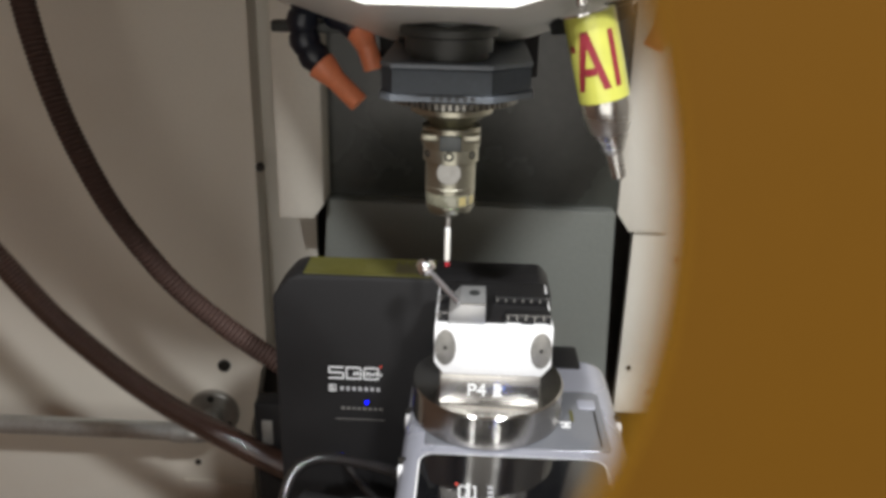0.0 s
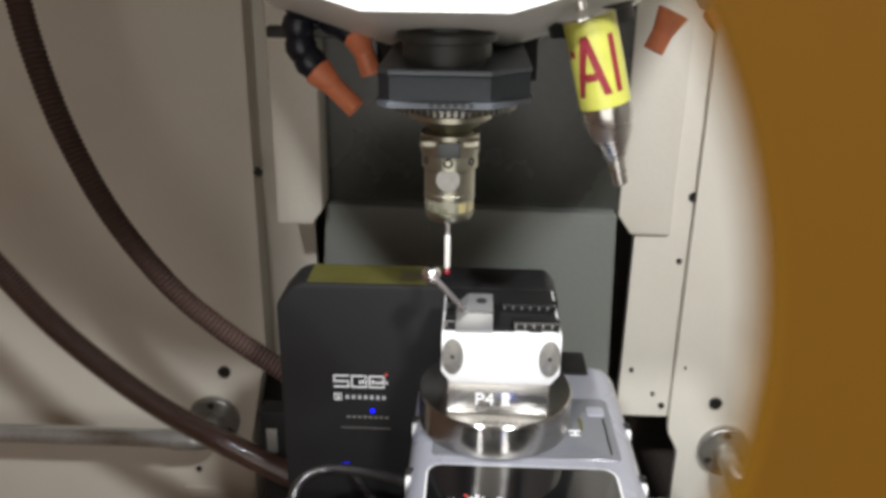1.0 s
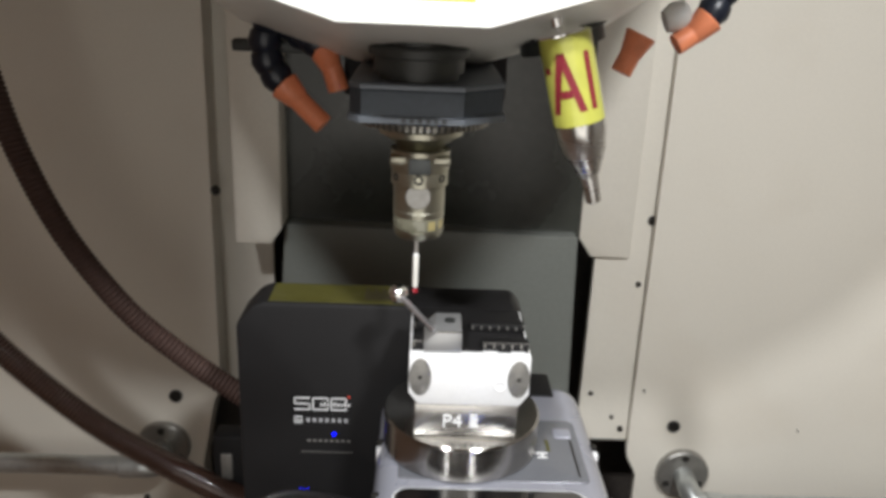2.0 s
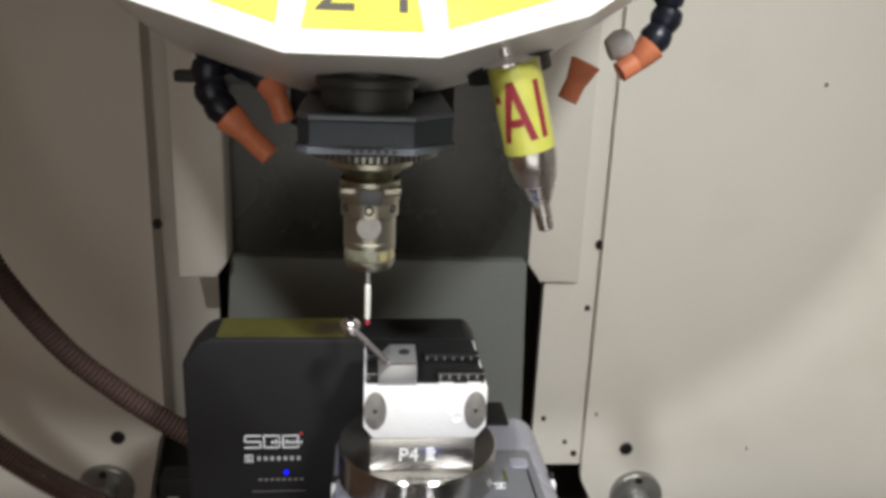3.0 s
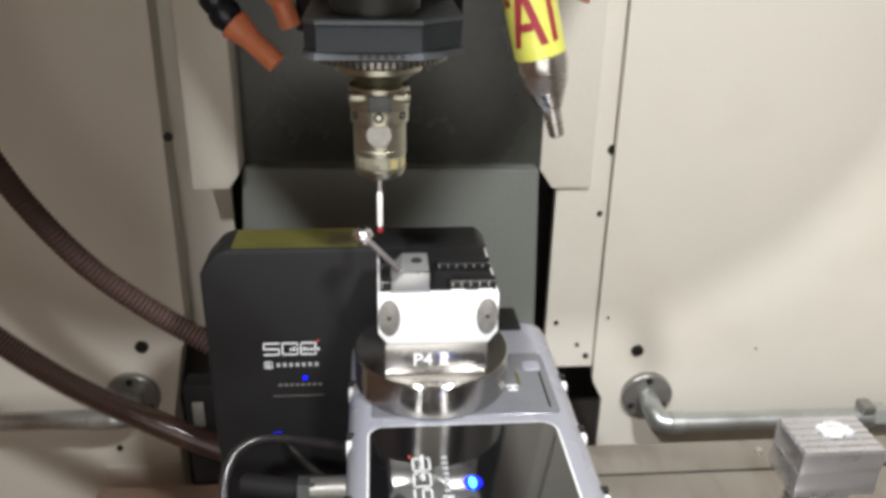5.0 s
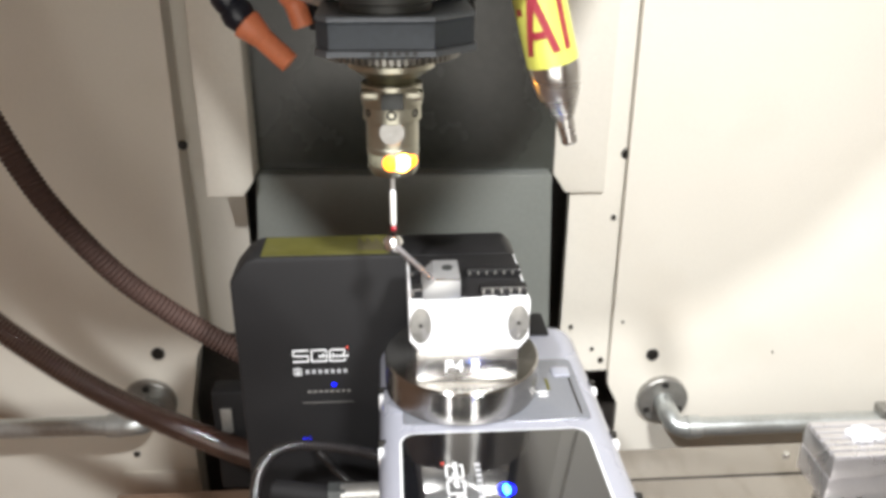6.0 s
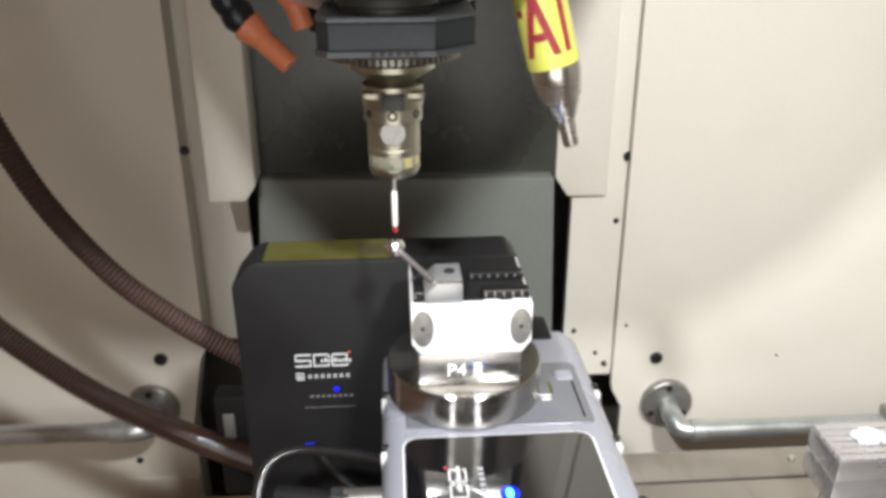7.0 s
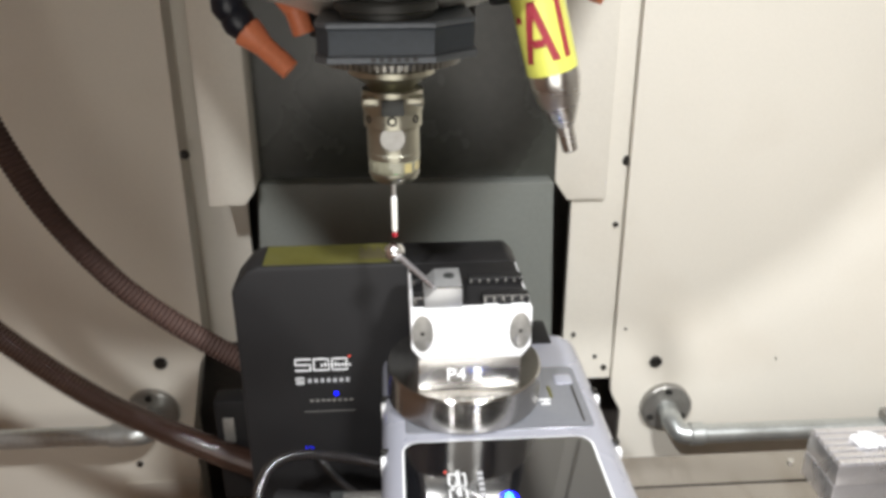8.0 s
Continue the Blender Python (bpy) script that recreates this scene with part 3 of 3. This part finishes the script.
# ---- zero point vice on the face plate ----
def vice():
    ob = thing("clamping_vice", "bright ground steel clamping vice on the face plate", "vice")
    yb = 0.030
    part("pedestal", box(0.0155, 0.0985, -0.060, yb, -0.1068, -0.0785, 0.0012), STEEL, ob, "polished steel pedestal with an engraving")
    top = prism([(0.0105, -0.034), (0.1065, -0.034), (0.1065, -0.068), (0.099, -0.0783), (0.018, -0.0783), (0.0105, -0.068)], -0.0605, yb, 0.0012)
    part("jaw_body", top, SATIN, ob, "satin ground jaw body")
    for x in (0.0195, 0.0975):
        m = along((x, -0.0600, -0.0535), (x, -1, -0.0535)) @ Matrix.Diagonal((0.54, 1, 1, 1))
        pin = part("end_plug", lathe([(0.0160, 0), (0.0160, 0.0014), (0.0150, 0.0018), (0, 0.0018)], m, 40), FLANGE, ob, "grey oval end plug")
        part("centre_hole", lathe([(0.0016, 0), (0.0016, 0.0022), (0, 0.0022)], along((x, -0.0600, -0.0535), (x, -1, -0.0535)), 14), SCREW, pin)
    part("dimple", lathe([(0.0055, 0), (0.0055, 0.0008), (0.0045, 0.0010), (0.0035, 0.0006), (0, 0.0006)], along((0.083, -0.0604, -0.060), (0.083, -1, -0.060)), 24), SATIN, ob)
    # toothed clamping rails
    part("rail_base", box(0.0125, 0.1045, -0.054, 0.026, -0.0338, -0.0318, 0.0005), BLACK, ob, "black oxide clamping rails")
    for y, zr in ((-0.0545, -0.0258), (-0.020, -0.0262)):
        for x0, x1 in ((0.0125, 0.0225), (0.068 if y < -0.04 else 0.060, 0.1045)):
            part("rail", box(x0, x1, y, y + 0.012, -0.0317, zr, 0.0004), BLACK, ob)
            x = x0 + 0.001
            while x + 0.0028 < x1:
                part("tooth", box(x, x + 0.0013, y - 0.0010, y + 0.0006, -0.0300, zr - 0.0008, 0.0002, 1), FLANGE, ob)
                x += 0.0072
            part("rail_edge", box(x0, x1, y - 0.0006, y + 0.0006, zr, zr + 0.0007), CHROME, ob)
    for x in (0.074, 0.096):
        part("clamp_tab", box(x - 0.006, x + 0.006, -0.0604, -0.0552, -0.0339, -0.0316, 0.0006), SATIN, ob)
    # engraved character and code on the pedestal
    lettering("engraving", "P4", 0.0165, SATIN, ob, Matrix.Translation((0.038, -0.0602, -0.0985)) @ pose(0, 0, 0, 90), "bright engraved characters")
    own = None
    for i in range(4):
        own = box(0.0605, 0.0675 - (i % 2) * 0.001, -0.0604, -0.0599, -0.0985 + i * 0.0032, -0.0965 + i * 0.0032, bm=own)
    part("code_bars", own, SATIN, ob)
    own = None
    for i in range(9):
        own = box(0.045 + i * 0.0052, 0.0485 + i * 0.0052, -0.0730 + 0.0, -0.0716, -0.1069, -0.1066, bm=own)
    part("engraved_line", own, SPINDDARK, ob)
    return ob


def reference_ball():
    ob = thing("calibration_ball", "polished steel calibration ball on an angled rod in a clamped block", "calibration ball")
    c = Vector((-0.0008, 0.0, -0.0088))
    foot = Vector((0.0300, -0.050, -0.0190))
    part("ball", lathe([(0.0085 * math.sin(radians(a)), -0.0085 * math.cos(radians(a))) for a in range(0, 181, 6)], Matrix.Translation(c), 40), CHROME, ob, "mirror-polished ball")
    part("rod", rod(c, foot, 0.0024), ALU, ob)
    part("neck", rod(c, c + (foot - c).normalized() * 0.010, 0.0032, 0.0022), STEEL, ob)
    prof = [(0.0215, -0.0338), (0.0512, -0.0338), (0.0512, -0.0158), (0.0310, -0.0158), (0.0215, -0.0255)]
    part("block", prism(prof, -0.0580, -0.0200, 0.0007), BLOCKST, ob, "ground steel block with a sloped flank")
    part("block_edge", box(0.0312, 0.0512, -0.0583, -0.0560, -0.0164, -0.0154, 0.0003), STEEL, ob)
    part("screw", lathe([(0.0044, 0), (0.0044, 0.0012), (0.0024, 0.0012), (0.0024, 0.0004), (0, 0.0004)], pose(0.0420, -0.0360, -0.0159), 20), SPINDDARK, ob)
    return ob


# ---- turret with its tools ----
def tool_turret():
    ob = thing("tool_turret", "white enamelled polygonal tool turret with yellow number plates", "tool turret")
    cx, n = -0.006, 21
    rf, cf, yf = 0.311, 0.5268, -0.130
    own = bmesh.new()
    rings = []
    for r, c, y in ((0.08, cf, yf + 0.136), (rf - 0.004, cf, yf + 0.0005), (rf, cf, yf), (0.345, 0.513, 0.085), (0.345, 0.513, 0.125), (0.10, 0.513, 0.125)):
        rings.append([own.verts.new((cx + r * math.sin(a), y, c - r * math.cos(a))) for a in (2 * math.pi * (i + 0.5) / n for i in range(n))])
    for a, b in zip(rings, rings[1:]):
        for i in range(n):
            j = (i + 1) % n
            own.faces.new((a[i], a[j], b[j], b[i]))
    own.faces.new(rings[0])
    own.faces.new(rings[-1])
    part("drum", own, WHITE, ob)
    part("collar_ring", lathe([(0.031, 0.1785), (0.0335, 0.1785), (0.0335, 0.189), (0.0375, 0.1905), (0.0375, 0.1955), (0.0360, 0.1975), (0.031, 0.1975)], pose(-0.003, -0.018, 0), 56), SPINDDARK, ob, "black ring under the turret")
    # the next station's ring
    part("collar_ring", lathe([(0.021, -0.0095), (0.0335, -0.0095), (0.0335, 0.001), (0.0375, 0.0025), (0.0375, 0.0075), (0.0360, 0.0095), (0.021, 0.0095)],
                              pose(0.107, 0.026, 0.2055, 0, -16, 0), 56), SPINDDARK, ob, "black ring under the turret")
    slope = -31.0
    for i in range(n):
        a = 360.0 * i / n
        own = bmesh.new()
        q = [own.verts.new(p) for p in ((-0.0365, 0.0165, 0.0016), (0.0365, 0.0165, 0.0016), (0.0225, 0.095, 0.0016), (-0.0225, 0.095, 0.0016),
                                        (-0.0371, 0.0159, 0.0), (0.0371, 0.0159, 0.0), (0.0231, 0.0956, 0.0), (-0.0231, 0.0956, 0.0))]
        for f in ((0, 1, 2, 3), (4, 5, 1, 0), (5, 6, 2, 1), (6, 7, 3, 2), (7, 4, 0, 3)):
            own.faces.new([q[k] for k in f])
        # local y runs inwards from the rim, local z out of the face
        m = (Matrix.Translation((cx, 0, cf)) @ Matrix.Rotation(radians(-a), 4, "Y") @ Matrix.Translation((0, yf - 0.0018, -rf * math.cos(math.pi / n)))
             @ Matrix.Rotation(radians(90 + slope), 4, "X"))
        plate = part("number_plate", own, YPLATE, ob, "", m)
        if i == 0:
            lettering("digit", "2", 0.056, INK, plate, Matrix.Translation((-0.031, 0.0275, 0.0017)))
            lettering("digit", "1", 0.056, INK, plate, Matrix.Translation((0.010, 0.0275, 0.0017)))
    return ob


def air_nozzle_tool():
    ob = thing("air_nozzle_tool", "steel cone nozzle tool wrapped in a yellow label", "tool")
    a, b = Vector((0.1055, 0.0, 0.212)), Vector((0.1430, 0.0, 0.0745))
    m = along(a, b)
    part("stud", lathe([(0.003, -0.016), (0.0062, -0.0145), (0.0066, -0.010), (0.0045, -0.008), (0.0045, -0.002), (0.010, -0.001), (0.0192, 0.003), (0.0192, 0.0045)], m @ pose(0, -0.004, 0), 32), CHROME, ob)
    part("label_sleeve", lathe([(0.0196, 0.004), (0.0202, 0.0045), (0.0202, 0.0725), (0.0196, 0.073)], m, 56), YLABEL, ob, "yellow paper label with dark red letters")
    part("body", lathe([(0.0196, 0.0715), (0.0200, 0.0735), (0.0200, 0.081), (0.0194, 0.0845), (0.0172, 0.0965), (0.0086, 0.1170), (0.0072, 0.119), (0.0062, 0.1395), (0.0050, 0.1405), (0.004, 0.136)], m, 56),
         STEEL, ob, "turned steel cone with a short nozzle")
    # letters bent round the sleeve, facing the operator
    side = Vector((math.cos(radians(-14)), 0, math.sin(radians(-14))))
    down = (b - a).normalized()
    def letter(strokes, turn, parent):
        own = bmesh.new()
        for x0, s0, x1, s1, w in strokes:
            for k in range(8):
                f0, f1 = k / 8, (k + 1) / 8
                quad = []
                for f, e in ((f0, -1), (f0, 1), (f1, 1), (f1, -1)):
                    ang = radians(turn) + (x0 + (x1 - x0) * f + e * w / 2) / 0.0204
                    s = s0 + (s1 - s0) * f
                    quad.append(own.verts.new(m @ Vector((0, 0, 0)) + down * s + 0.0207 * (math.sin(ang) * right + math.cos(ang) * front)))
                own.faces.new(quad)
        return part("letter", own, RED, parent)
    front = Vector((0, -1, 0))
    right = front.cross(down).normalized() * -1
    if right.x < 0:
        right = -right
    letter([(-0.0120, 0.062, -0.001, 0.016, 0.0058), (-0.001, 0.016, 0.0100, 0.062, 0.0058)], -22, ob)
    letter([(-0.0045, 0.044, -0.0045, 0.050, 0.002), (-0.003, 0.044, -0.003, 0.050, 0.003), (-0.0005, 0.044, -0.0005, 0.050, 0.003), (0.002, 0.044, 0.002, 0.050, 0.003)], -22, ob)
    letter([(0.0, 0.018, 0.0, 0.062, 0.0050)], 32, ob)
    letter([(0.0, 0.026, 0.0, 0.031, 0.006)], -62, ob)
    # the tool sits before the turret's slanted rim
    back = Vector((-0.003, -0.627, 0.256))
    m = Matrix.Translation(back) @ Matrix.Scale(0.862, 4) @ Matrix.Translation(-back)
    for piece in ob.children:
        piece.data.transform(m)
    return ob


# ---- spindle head ----
def nozzle(ob, joints, a, b, c, m=None):
    """Ball-jointed coolant nozzle: dark joints, orange elbow tip."""
    for p, q in zip(joints, joints[1:]):
        part("joint", lathe([(0.009, 0), (0.0125, 0.003), (0.0142, 0.011), (0.0118, 0.018), (0.0095, 0.022)], along(p, q), 24), m or NAVY, ob)
    part("tip", tube([a, tuple((Vector(a) * 2 + Vector(b)) / 3), b, c], 0.0092, 0.004, segs=20), ORANGE, ob, "orange plastic nozzle tip")
    part("tip_ring", rod(a, tuple(Vector(a) + (Vector(b) - Vector(a)).normalized() * 0.020), 0.0138, 0.0094, lip=0.001), ORANGE, ob)


def spindle_head():
    ob = thing("spindle_head", "warm grey spindle nose with an oily toothed ring", "spindle")
    pl = [(-0.043, -0.055), (0.030, -0.055), (0.060, -0.028), (0.060, 0.10), (-0.052, 0.10), (-0.052, -0.044)]
    part("nose_housing", slab(pl, 0.1505, 0.1690, 0.0015), SPIND, ob, "blue-grey chamfered nose housing")
    pe = [(-0.0445, -0.0572), (0.0310, -0.0572), (0.0620, -0.0292), (0.062, 0.10), (-0.0535, 0.10), (-0.0535, -0.0452)]
    part("lower_lip", slab(pe, 0.1455, 0.1504, 0.0012), SPINDEDGE, ob)
    pu = [(-0.0437, -0.0560), (0.0305, -0.0560), (0.0608, -0.0285), (0.0608, 0.10), (-0.0527, 0.10), (-0.0527, -0.0445)]
    part("upper_lip", slab(pu, 0.1691, 0.1730, 0.0012), SPINDEDGE, ob)
    own = None
    for i in range(6):
        own = box(-0.014 + i * 0.0058, -0.011 + i * 0.0058, -0.0578, -0.0570, 0.1465, 0.1495, bm=own)
    part("scale_marks", own, SPINDDARK, ob)
    part("quill", lathe([(0.030, 0.1728), (0.030, 0.24), (0.026, 0.241)], pose(-0.003, -0.018, 0), 48), SPINDDARK, ob)
    part("rear_casting", box(-0.070, 0.074, 0.10, 0.40, 0.14, 0.34, 0.002), BLACK, ob)
    # toothed ring
    part("ring", lathe([(0.047, 0.1454), (0.0505, 0.143), (0.0485, 0.1385), (0.036, 0.1355), (0.031, 0.1345)], None, 64), GEAR, ob)
    own = None
    tooth = bmesh.new()
    for i in range(64):
        a = 2 * math.pi * i / 64
        m = Matrix.Rotation(a, 4, "Z") @ Matrix.Translation((0.0500, 0, 0.1405))
        res = bmesh.ops.create_cube(tooth, size=1.0, matrix=m @ Matrix.Diagonal((0.0045, 0.0022, 0.0050, 1)))
    part("ring_teeth", tooth, GEAR, ob)
    # coolant nozzles that ride on the head
    part("bracket", box(-0.165, -0.07, 0.085, 0.10, 0.176, 0.186, 0.002), SPINDDARK, ob)
    nozzle(ob, [(-0.130, 0.08, 0.216), (-0.134, 0.08, 0.197), (-0.136, 0.08, 0.180), (-0.132, 0.079, 0.165), (-0.121, 0.078, 0.151)], (-0.120, 0.078, 0.150), (-0.107, 0.075, 0.138), (-0.085, 0.07, 0.118))
    nozzle(ob, [(-0.128, 0.088, 0.208), (-0.114, 0.088, 0.197), (-0.101, 0.088, 0.190), (-0.090, 0.088, 0.184)], (-0.088, 0.088, 0.183), (-0.079, 0.088, 0.163), (-0.073, 0.088, 0.144))
    nozzle(ob, [(0.229, 0.10, 0.222), (0.205, 0.10, 0.212)], (0.187, 0.09, 0.203), (0.180, 0.09, 0.187), (0.171, 0.088, 0.167), GREYJOINT)
    nozzle(ob, [(0.256, 0.10, 0.272), (0.261, 0.10, 0.252), (0.255, 0.10, 0.233), (0.246, 0.095, 0.221)], (0.244, 0.09, 0.219), (0.234, 0.09, 0.207), (0.215, 0.088, 0.194))
    return ob


def touch_probe():
    ob = thing("touch_probe", "steel touch probe with a ruby-tipped stylus in the spindle", "touch probe")
    part("holder_flange", lathe([(0.030, 0.1344), (0.0330, 0.1330), (0.0330, 0.1290), (0.0285, 0.1265), (0.0185, 0.1190), (0.0175, 0.1166)], None, 56), PROBE, ob, "tool holder flange")
    hold = part("holder", lathe([(0.0235, 0.1165), (0.0235, 0.1005), (0.0225, 0.0995)], None, 48), PROBE, ob)
    part("drive_key", box(-0.0085, 0.0085, -0.0262, -0.018, 0.1003, 0.1125, 0.001), SPINDDARK, ob)
    for s in (-1, 1):
        part("ring_segment", box(0.0095 if s > 0 else -0.0235, 0.0235 if s > 0 else -0.0095, -0.0215, -0.008, 0.1065, 0.1135, 0.002), PROBE, ob)
    col = part("collar", lathe([(0.0222, 0.1000), (0.0226, 0.099), (0.0226, 0.0885), (0.0212, 0.0875)], None, 56), PROBE, ob)
    for a, r in ((-92, 0.0040), (-40, 0.0032), (-145, 0.0030)):
        d = Vector((math.cos(radians(a)), math.sin(radians(a)), 0))
        p = d * 0.0222 + Vector((0, 0, 0.0955))
        part("grub_screw", lathe([(r, 0), (r, 0.0009), (r * 0.6, 0.0009), (r * 0.5, 0.0002), (0, 0.0002)], along(p, p + d), 18), BLACK, col)
    part("body", lathe([(0.0205, 0.0876), (0.0206, 0.069), (0.0202, 0.0688), (0.0202, 0.0675), (0.0206, 0.067), (0.0206, 0.0625)], None, 64), PROBE, ob, "satin steel body")
    d = Vector((math.cos(radians(-92)), math.sin(radians(-92)), 0))
    p = d * 0.0198 + Vector((0, 0, 0.0815))
    part("battery_cap", lathe([(0.0098, 0), (0.0098, 0.0014), (0.0092, 0.0019), (0.001, 0.0019), (0.001, 0.0015), (0, 0.0015)], along(p, p + d), 32), FLANGE, ob, "round slotted battery cap")
    part("window_ring", lathe([(0.0200, 0.0624), (0.0203, 0.0618), (0.0203, 0.0525), (0.0199, 0.0518)], None, 64), PGLASS, ob, "pale glossy optical window ring")
    for a in (-150, -118, -84, -58, -28):
        dd = Vector((math.cos(radians(a)), math.sin(radians(a)), 0))
        m = Matrix.Translation(dd * 0.0198 + Vector((0, 0, 0.0572))) @ Matrix.Rotation(radians(a), 4, "Z")
        bmx = bmesh.new()
        bmesh.ops.create_cube(bmx, size=1.0, matrix=m @ Matrix.Diagonal((0.0016, 0.0062, 0.0072, 1)))
        # the two right-hand panes have a yellow-lit tone painted in
        part("pane", bmx, LITPANE if a in (-58, -28) else PGLASS, ob)
    global SIGNALS
    SIGNALS = []
    for name, a, m0, lab in (("amber_signal", -70, AMBER, "amber signal light"), ("green_signal", -70, GREEN, "green signal light")):
        sig = new(name)
        sig.parent = ob
        # the two side lenses are added to imitate the glow round the signal
        for b, r in ((a, 0.0072), (a - 26, 0.0062), (a + 25, 0.0050)):
            d0, d1 = Vector((math.cos(radians(a)), math.sin(radians(a)), 0)), Vector((math.cos(radians(b)), math.sin(radians(b)), 0))
            part("lens", lathe([(r, 0), (r, 0.001), (r * 0.7, 0.0028), (0, 0.0036)], along((d1 - d0) * 0.0198, (d1 - d0) * 0.0198 + d1), 20), AMBERGLOW if m0 is AMBER and b != a else m0, sig, lab)
        SIGNALS.append((sig, a))
    part("nose", lathe([(0.0201, 0.0516), (0.0203, 0.050), (0.0185, 0.0455), (0.0172, 0.0440), (0.009, 0.0430), (0.008, 0.0415), (0.0035, 0.0405)], None, 64), PROBE, ob)
    sty = part("stylus", lathe([(0.0016, 0.0406), (0.0016, 0.0285), (0.0022, 0.0275), (0.0024, 0.0265)], pose(-0.001, 0, 0), 20), SATIN, ob)
    part("ceramic_stem", lathe([(0.0024, 0.0264), (0.0024, -0.0005), (0.0014, -0.0025)], pose(-0.001, 0, 0), 20), CERAMIC, sty, "white ceramic stylus stem")
    part("ruby_tip", lathe([(0.0026 * math.sin(radians(a)), -0.0055 - 0.0026 * math.cos(radians(a))) for a in range(0, 181, 12)], pose(-0.001, 0, 0), 20), RUBY, sty, "dark red ruby tip")
    return ob


# ---- yellow edge close to the lens ----
def yellow_panel():
    ob = thing("guard_panel", "mustard yellow painted panel edge with a round cut-out", "panel")

    def arc(section):
        own, rows = bmesh.new(), []
        for i in range(65):
            a = radians(-62 + 124 * i / 64)
            rows.append([own.verts.new((r * math.cos(a), r * math.sin(a), z)) for r, z in section])
        k = len(section)
        for a, b in zip(rows, rows[1:]):
            for q in range(k):
                own.faces.new((a[q], a[(q + 1) % k], b[(q + 1) % k], b[q]))
        own.faces.new(rows[0])
        own.faces.new(rows[-1])
        return own
    part("plate", arc([(0.130, -0.001), (0.0554, -0.001), (0.0554, -0.003), (0.130, -0.003)]), MUSTARD, ob)
    part("rim", arc([(0.0553, -0.0008), (0.0549, -0.0010), (0.0547, -0.0016), (0.0547, -0.0024), (0.0549, -0.0030), (0.0553, -0.0032)]), MUSTARDRIM, ob, "rounded yellow rim")
    return ob



def lamp_housing():
    flat = thing("work_lamp", "flat machine work lamp hung from the enclosure roof", "lamp", at=look(*RIGHT_LAMP))
    part("case", box(-0.10, 0.10, -0.07, 0.07, 0.012, 0.05, 0.004), FLANGE, flat)
    spot = thing("spot_lamp", "round machine spot lamp hung from the enclosure roof", "lamp", at=look(*LEFT_LAMP))
    part("case", lathe([(0.060, 0.062), (0.066, 0.070), (0.066, 0.10), (0.05, 0.12), (0, 0.12)], None, 32), FLANGE, spot)
    for lamp, spec, x, z in ((flat, RIGHT_LAMP, -0.07, 0.045), (flat, RIGHT_LAMP, 0.07, 0.045), (spot, LEFT_LAMP, 0.0, 0.115)):
        m, foot = look(*spec), Vector((x, 0, z))
        top = m @ foot
        top.z = 1.70
        part("hanger", rod(foot, m.inverted() @ top, 0.008), FLANGE, lamp)


enclosure()
screws()
coolant_pipe(1)
coolant_pipe(-1)
TABLE_THINGS = [*hoses(), machine_table(), clamp_block(), hot_spot(), rotary_table(), cable(), rear_cable(), vice(), reference_ball()]
tool_turret()
air_nozzle_tool()
HEAD_THINGS = [spindle_head(), touch_probe()]
PANEL = yellow_panel()
lamp_housing()

# table travel in x, and head travel in z, by the second
TABLE_X = [(0.0, -0.0185), (0.25, -0.0150), (0.5, -0.0105), (0.7, -0.0118), (1.0, -0.0135), (1.2, -0.0140), (2.3, -0.0140), (4.5, -0.0138), (4.7, -0.0125),
           (4.95, -0.0150), (5.3, -0.0060), (5.6, -0.0010), (8.0, -0.0010)]
HEAD_Z = [(0.0, 0.0), (4.7, 0.0), (4.95, 0.0), (5.3, 0.026), (5.6, 0.030), (5.8, 0.023), (5.9, 0.0160), (6.0, 0.0103), (6.2, 0.0115), (6.5, 0.0122), (8.0, 0.0122)]


def motions():
    for ob in TABLE_THINGS:
        walk(ob, [(t, pose(x, 0, 0)) for t, x in TABLE_X])
    for ob in HEAD_THINGS:
        walk(ob, [(t, pose(0, 0, z)) for t, z in HEAD_Z])
    # the lit lenses slide out into their window for an instant, imitating a flash at each touch
    for (sig, a), flashes in zip(SIGNALS, ((4.7, 6.0), (0.6,))):
        dx, dy = math.cos(radians(a)), math.sin(radians(a))
        rows = [(0.0, pose(0.012 * dx, 0.012 * dy, 0.0572))]
        for t in flashes:
            for dt, d in ((-0.07, 0.012), (0.0, 0.0198), (0.07, 0.012)):
                rows.append((t + dt, pose(d * dx, d * dy, 0.0572)))
        rows.append((8.0, pose(0.012 * dx, 0.012 * dy, 0.0572)))
        walk(sig, rows)
    # the panel slides off to the side; offsets across the lens axis at 6 cm
    rows = []
    base = [look(eye, target, roll) for t, eye, target, roll in PATH if t <= 1.0]
    for t, x, y in ((0.0, -0.0384, -0.0022), (0.5, -0.0384, -0.0028), (0.6, -0.0378, -0.0050), (0.8, -0.0354, -0.0078), (1.0, -0.0318, -0.0109), (1.2, -0.0286, -0.0113), (1.6, -0.0200, -0.0115), (1.9, -0.0040, -0.0115), (2.2, 0.018, -0.0115), (8.0, 0.023, -0.0115)):
        m = base[0].lerp(base[1], t / 0.5) if t < 0.5 else base[1].lerp(base[2], min(1, (t - 0.5) / 0.5))
        eye, ahead = m.translation, m.to_3x3() @ Vector((0, 0, -1))
        here = m @ Vector((x, y, -0.06))
        rows.append((t, Matrix.Translation(here) @ pose(0, 0, 0, 90, 0, math.degrees(math.atan2(-ahead.x, ahead.y)))))
    walk(PANEL, rows)


motions()
